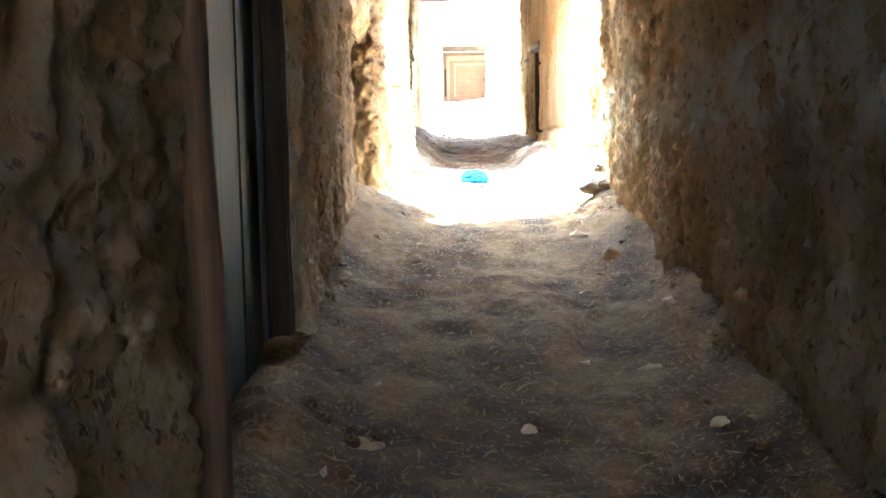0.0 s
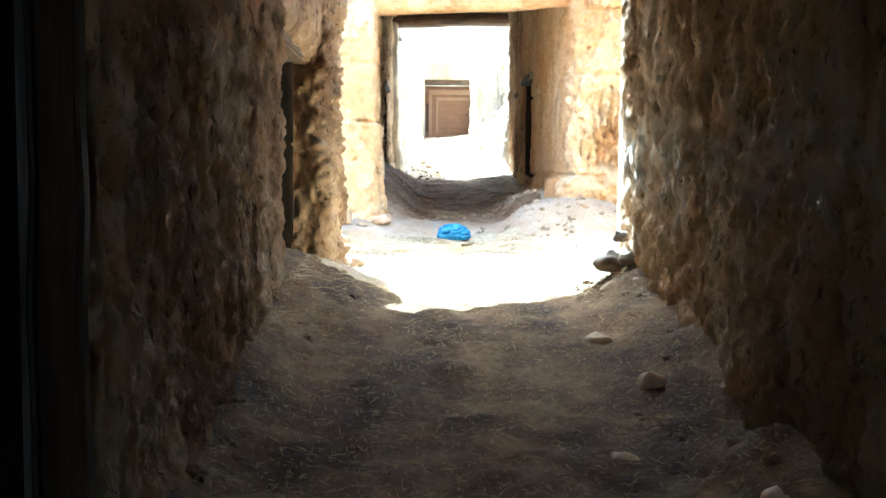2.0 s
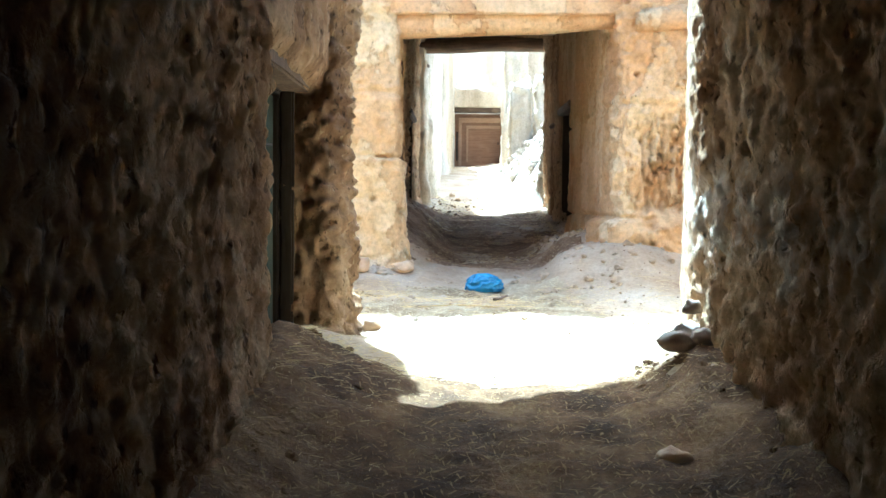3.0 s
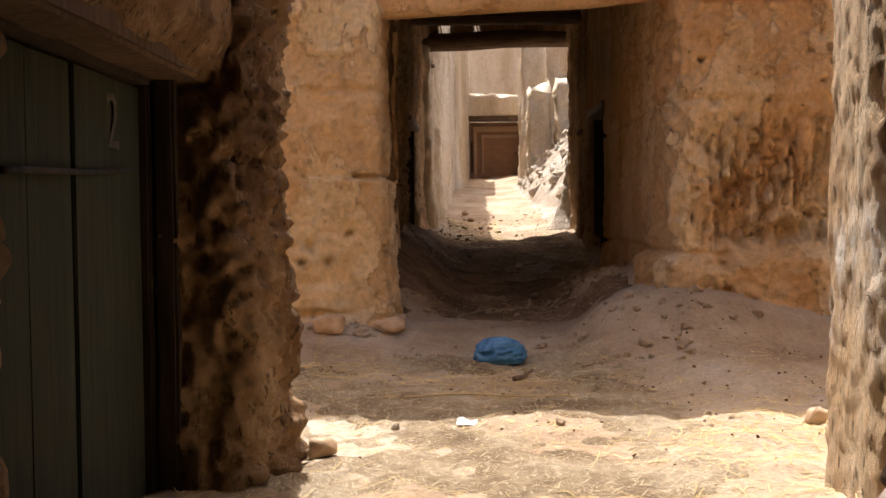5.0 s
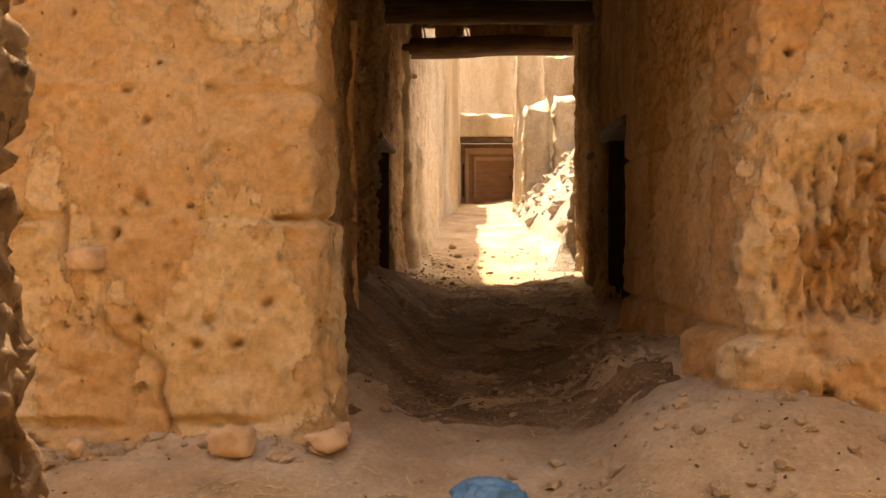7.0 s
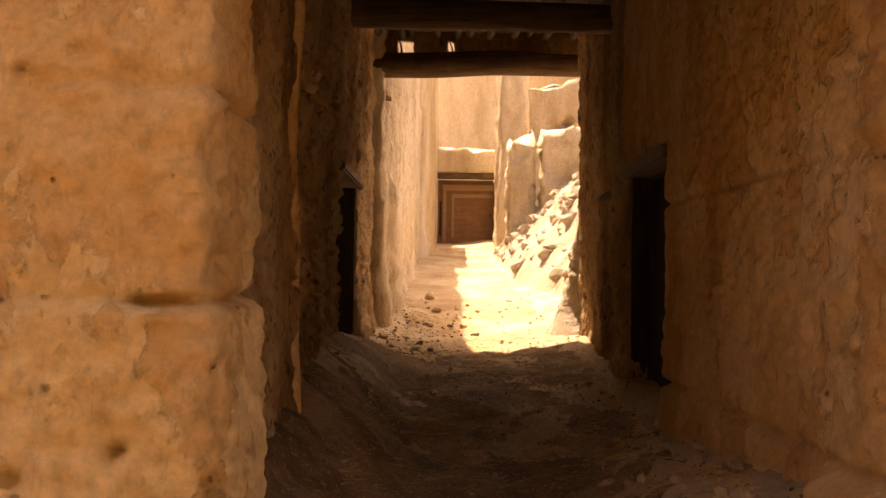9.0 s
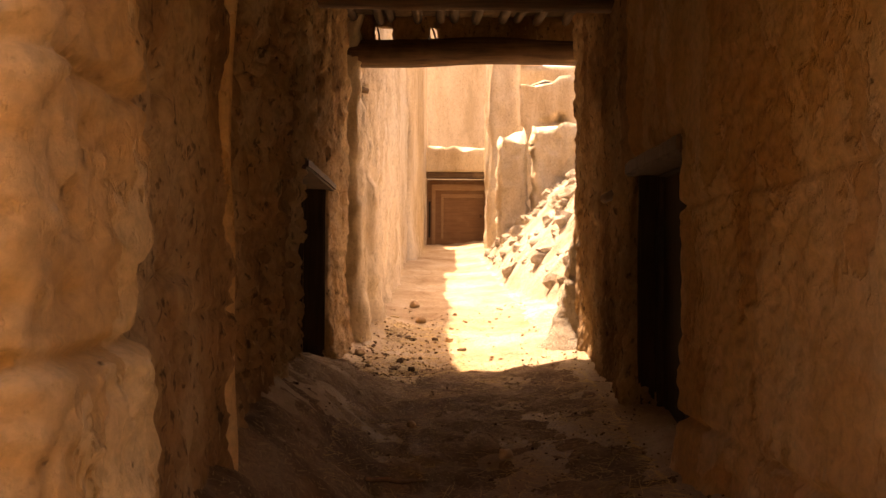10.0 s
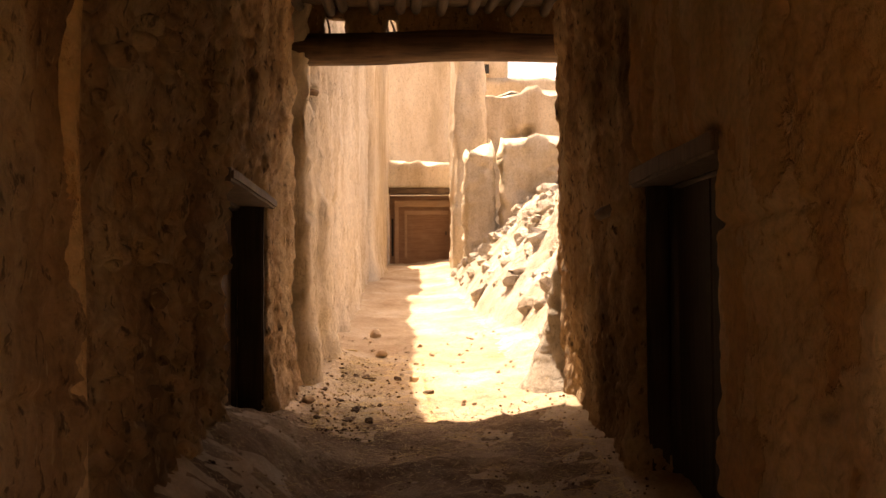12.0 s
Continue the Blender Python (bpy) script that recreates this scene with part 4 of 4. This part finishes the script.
# ---- fallen masonry ----
def rubble(name, count, seed, where, size, mat, label, cuts=2):
    """Angular lumps joined into one mesh, lying on the ground."""
    r = random.Random(seed)
    base = bmesh.new()
    bmesh.ops.create_icosphere(base, subdivisions=cuts, radius=0.5)
    shape = np.array([v.co[:] for v in base.verts])
    tris = np.array([[v.index for v in f.verts] for f in base.faces])
    base.free()
    verts, faces = [], []
    spots = [where(r) for _ in range(count)]
    heights = ground_z([a for a, _ in spots], [c for _, c in spots])
    for k, (x, y) in enumerate(spots):
        s = size(r)
        q = shape * np.array([r.uniform(0.7, 1.3), r.uniform(0.6, 1.1), r.uniform(0.5, 0.9)]) * s
        q = q * (1 + 0.6 * fbm(shape * 4 + r.uniform(0, 90), 2, 5))[:, None]
        rot = np.array(Euler((r.uniform(-0.5, 0.5), r.uniform(-0.5, 0.5), r.uniform(0, 6))).to_matrix())
        z = heights[k] + 0.08 * s
        faces.append(tris + len(verts) * len(shape))
        verts.append(q @ rot.T + np.array([x, y, z]))
    ob = new(name, mesh_of(name, np.concatenate(verts), np.concatenate(faces), mat, False))
    return tagged(ob, label, "rubble", kind="stuff")


def on_slope(r):
    y = 22.2 + 14 * r.random() ** 1.2
    foot = float(np.interp(y, (21, 24, 28), (2.2, 1.95, 1.5)))
    return foot + 0.05 + 2.6 * r.random() ** 0.8, y


rubble("fallen_masonry", 1000, 3, on_slope, lambda r: 0.05 + 0.34 * r.random() ** 5, RUBBLE, "pale lumps of fallen mud masonry on a slope")
rubble("crumbs", 3200, 4, on_slope, lambda r: 0.015 + 0.05 * r.random() ** 2, RUBBLE, "pale crumbs of fallen mud masonry", 1)
rubble("bank_clods", 700, 26, lambda r: (r.choice((-0.5, 1.2)) + 0.14 * r.gauss(0, 1), r.uniform(1.0, 9.2)), lambda r: 0.012 + 0.08 * r.random() ** 5, SHADE_MANURE, "crumbled clods banked along the alley walls")
rubble("floor_crumbs", 500, 6, lambda r: (r.uniform(-0.6, 1.5), r.uniform(2.5, 9.2)), lambda r: 0.012 + 0.05 * r.random() ** 5, SHADE_MANURE, "small clods on the alley floor")
rubble("lane_crumbs", 900, 7, lambda r: (r.uniform(-0.4, 1.6), r.uniform(11, 26)), lambda r: 0.01 + 0.05 * r.random() ** 5, EARTH, "small clods on the lane floor")
rubble("dung", 110, 8, lambda r: (-0.1 + 0.28 * r.gauss(0, 1), r.uniform(20.0, 22.6)), lambda r: 0.02 + 0.07 * r.random() ** 4, DUNG, "dark dry dung scattered in the straw")
rubble("alley_dung", 60, 9, lambda r: (-0.2 + 0.25 * r.gauss(0, 1), r.uniform(7.6, 8.9)), lambda r: 0.015 + 0.04 * r.random() ** 3, DUNG, "dark dry clods by the alley mouth")


def by_sides(r):
    side = r.choice((0.1, 0.15, 1.15, 1.3))
    return side + 0.3 * r.gauss(0, 1), r.uniform(14.6, 21.2)


rubble("passage_litter", 5000, 21, by_sides, lambda r: 0.005 + 0.02 * r.random() ** 4, SHADE_MANURE, "dark trampled litter along the passage floor", 1)
rubble("lane_litter", 1200, 22, lambda r: (-0.1 + 0.3 * r.gauss(0, 1), r.uniform(19.8, 24.0)), lambda r: 0.005 + 0.03 * r.random() ** 4, SHADE_MANURE, "dark trampled litter along the lane wall", 1)
rubble("crossing_litter", 1500, 23, lambda r: (r.uniform(-1.6, 2.4), 12.2 + 0.8 * r.gauss(0, 1)), lambda r: 0.004 + 0.02 * r.random() ** 5, SHADE_MANURE, "scattered dark crumbs in the crossing", 1)
rubble("apron_clods", 500, 24, lambda r: (1.45 + 0.3 * r.gauss(0, 1), r.uniform(12.6, 16.5)), lambda r: 0.01 + 0.09 * r.random() ** 7, EARTH, "crumbled earth clods along the wall foot")
rubble("foot_clods", 300, 25, lambda r: (r.uniform(-2.8, -0.3), 13.72 + 0.1 * r.gauss(0, 1)), lambda r: 0.015 + 0.09 * r.random() ** 4, EARTH, "crumbled earth clods along the wall foot")

# ---- straw ----
def straw(name, count, seed, where, length, mat, label, width=0.002):
    """Loose bent stalks joined into one mesh."""
    r = random.Random(seed)
    spots = [where(r) for _ in range(count)]
    zs = ground_z([a for a, _ in spots], [b for _, b in spots])
    verts, faces = [], []
    for (x, y), z in zip(spots, zs):
        ln, w = length(r), r.uniform(0, math.pi)
        dx, dy, rise = math.cos(w), math.sin(w), r.uniform(-0.02, 0.15)
        bend = r.uniform(-0.12, 0.12)
        n = len(verts)
        for k in range(3):
            s = k - 1
            cx = x + dx * s * ln / 2 - dy * bend * ln * s * s * 0.5
            cy = y + dy * s * ln / 2 + dx * bend * ln * s * s * 0.5
            cz = z + 0.003 + (rise * ln * (s + 1) * 0.3 if s > -1 else 0)
            verts += [(cx - dy * width, cy + dx * width, cz), (cx + dy * width, cy - dx * width, cz), (cx, cy, cz + width * 0.6)]
        for k in (0, 3):
            for a, b2 in ((0, 1), (1, 2), (2, 0)):
                faces.append((n + k + a, n + k + b2, n + k + 3 + b2, n + k + 3 + a))
    ob = new(name, mesh_of(name, verts, faces, mat, False))
    return tagged(ob, label, "straw", kind="stuff")


def clumped(x0, x1, y0, y1, seed, tight=0.35):
    centres = [(random.Random(seed * 31 + k).uniform(x0, x1), random.Random(seed * 57 + k).uniform(y0, y1)) for k in range(14)]

    def pick(r):
        if r.random() < 0.35:
            return r.uniform(x0, x1), r.uniform(y0, y1)
        cx, cy = r.choice(centres)
        return min(max(r.gauss(cx, tight), x0), x1), r.gauss(cy, tight)
    return pick


def stalk(r):
    return 0.03 + 0.2 * r.random() ** 4


straw("straw_alley", 5000, 11, clumped(-0.6, 1.3, 2.0, 9.2, 1, 0.5), stalk, DARKSTRAW, "loose straw on the dark alley floor")
straw("straw_crossing", 8000, 12, clumped(-0.8, 2.2, 8.8, 13.0, 2), stalk, STRAW, "loose straw and chaff in the crossing")
straw("straw_passage", 6000, 13, clumped(-0.2, 1.5, 14.8, 21.0, 3), stalk, STRAW, "loose straw on the passage floor")
straw("straw_lane", 2200, 14, clumped(-0.4, 0.6, 20.2, 24.0, 4), stalk, STRAW, "trampled straw heap in the lane")
straw("straw_sill", 1800, 15, clumped(-0.65, 0.1, 7.6, 9.3, 5), stalk, STRAW, "straw heaped by the green door")


def stick(a, b, r, seed, label, mat=STICK):
    za, zb = (float(ground_z(*p)[0]) + r for p in (a, b))
    tagged(part("stick", log((*a, za), (*b, zb), r, r * 0.6, seed, 10, 6, 0.03), mat, smooth=True), label, "stick", "loose sticks")


stick((0.75, 12.55), (1.02, 12.85), 0.008, 1, "thin dry stick on the earth")
stick((0.46, 12.4), (0.6, 12.7), 0.016, 2, "short piece of dry bark on the earth")
stick((-0.3, 11.95), (0.75, 11.85), 0.007, 3, "long pale dry cane on the straw", STRAW)
stick((0.0, 17.2), (0.3, 17.45), 0.016, 4, "short broken stick on the passage floor")
stick((-0.55, 24.5), (-0.05, 24.2), 0.012, 5, "pale dry cane by the lane wall", STRAW)


def scrap(x, y, w, seed, label):
    bm = bmesh.new()
    bmesh.ops.create_grid(bm, x_segments=6, y_segments=6, size=w / 2)
    for v in bm.verts:
        v.co += Vector((0, 0, 0.25 * w * (0.5 + noise.noise(v.co * (6 / w) * 0.3 + Vector((seed, 0, 0)))))) + noise.noise_vector(v.co * 20) * 0.01
    bmesh.ops.solidify(bm, geom=bm.faces[:], thickness=0.002)
    ob = part("scrap", bm, PAPER)
    ob.location = (x, y, float(ground_z(x, y)[0]) + 0.01)
    tagged(ob, label, "litter", "pale scraps")


scrap(0.2, 11.35, 0.1, 1, "crumpled white paper scrap on the straw")
scrap(0.42, 3.05, 0.09, 2, "pale scrap on the dark floor")

# ---- upper details of the far houses ----
win = thing("window_1", (3.5, 52.1, 10.25), "small dark window opening of a far mud house", "window", kind="structure")
for lo, hi in (((3.15, 52.0, 10.62), (3.85, 52.2, 10.7)), ((3.15, 52.0, 10.2), (3.85, 52.2, 10.27))):
    part("window_sill", box(lo, hi, 0.02), PALE, win)
# Dark panel painting the shade inside the window opening.
part("shutter", box((3.2, 52.03, 10.27), (3.8, 52.1, 10.62), 0.01), WORN, win)
for i, (x0, z0, x1, z1) in enumerate(((0.23, 4.6, 0.3, 4.78), (0.3, 4.58, 0.27, 4.8), (0.36, 4.6, 0.31, 4.78), (-0.2, 4.6, -0.24, 4.8))):
    tagged(part("twig", log((x0, 22.3, z0), (x1, 22.33, z1), 0.012, 0.009, 60 + i, 5, 5, 0.01), STICK, smooth=True), "dry twig in the gap under the roof", "twig", "roof twigs")
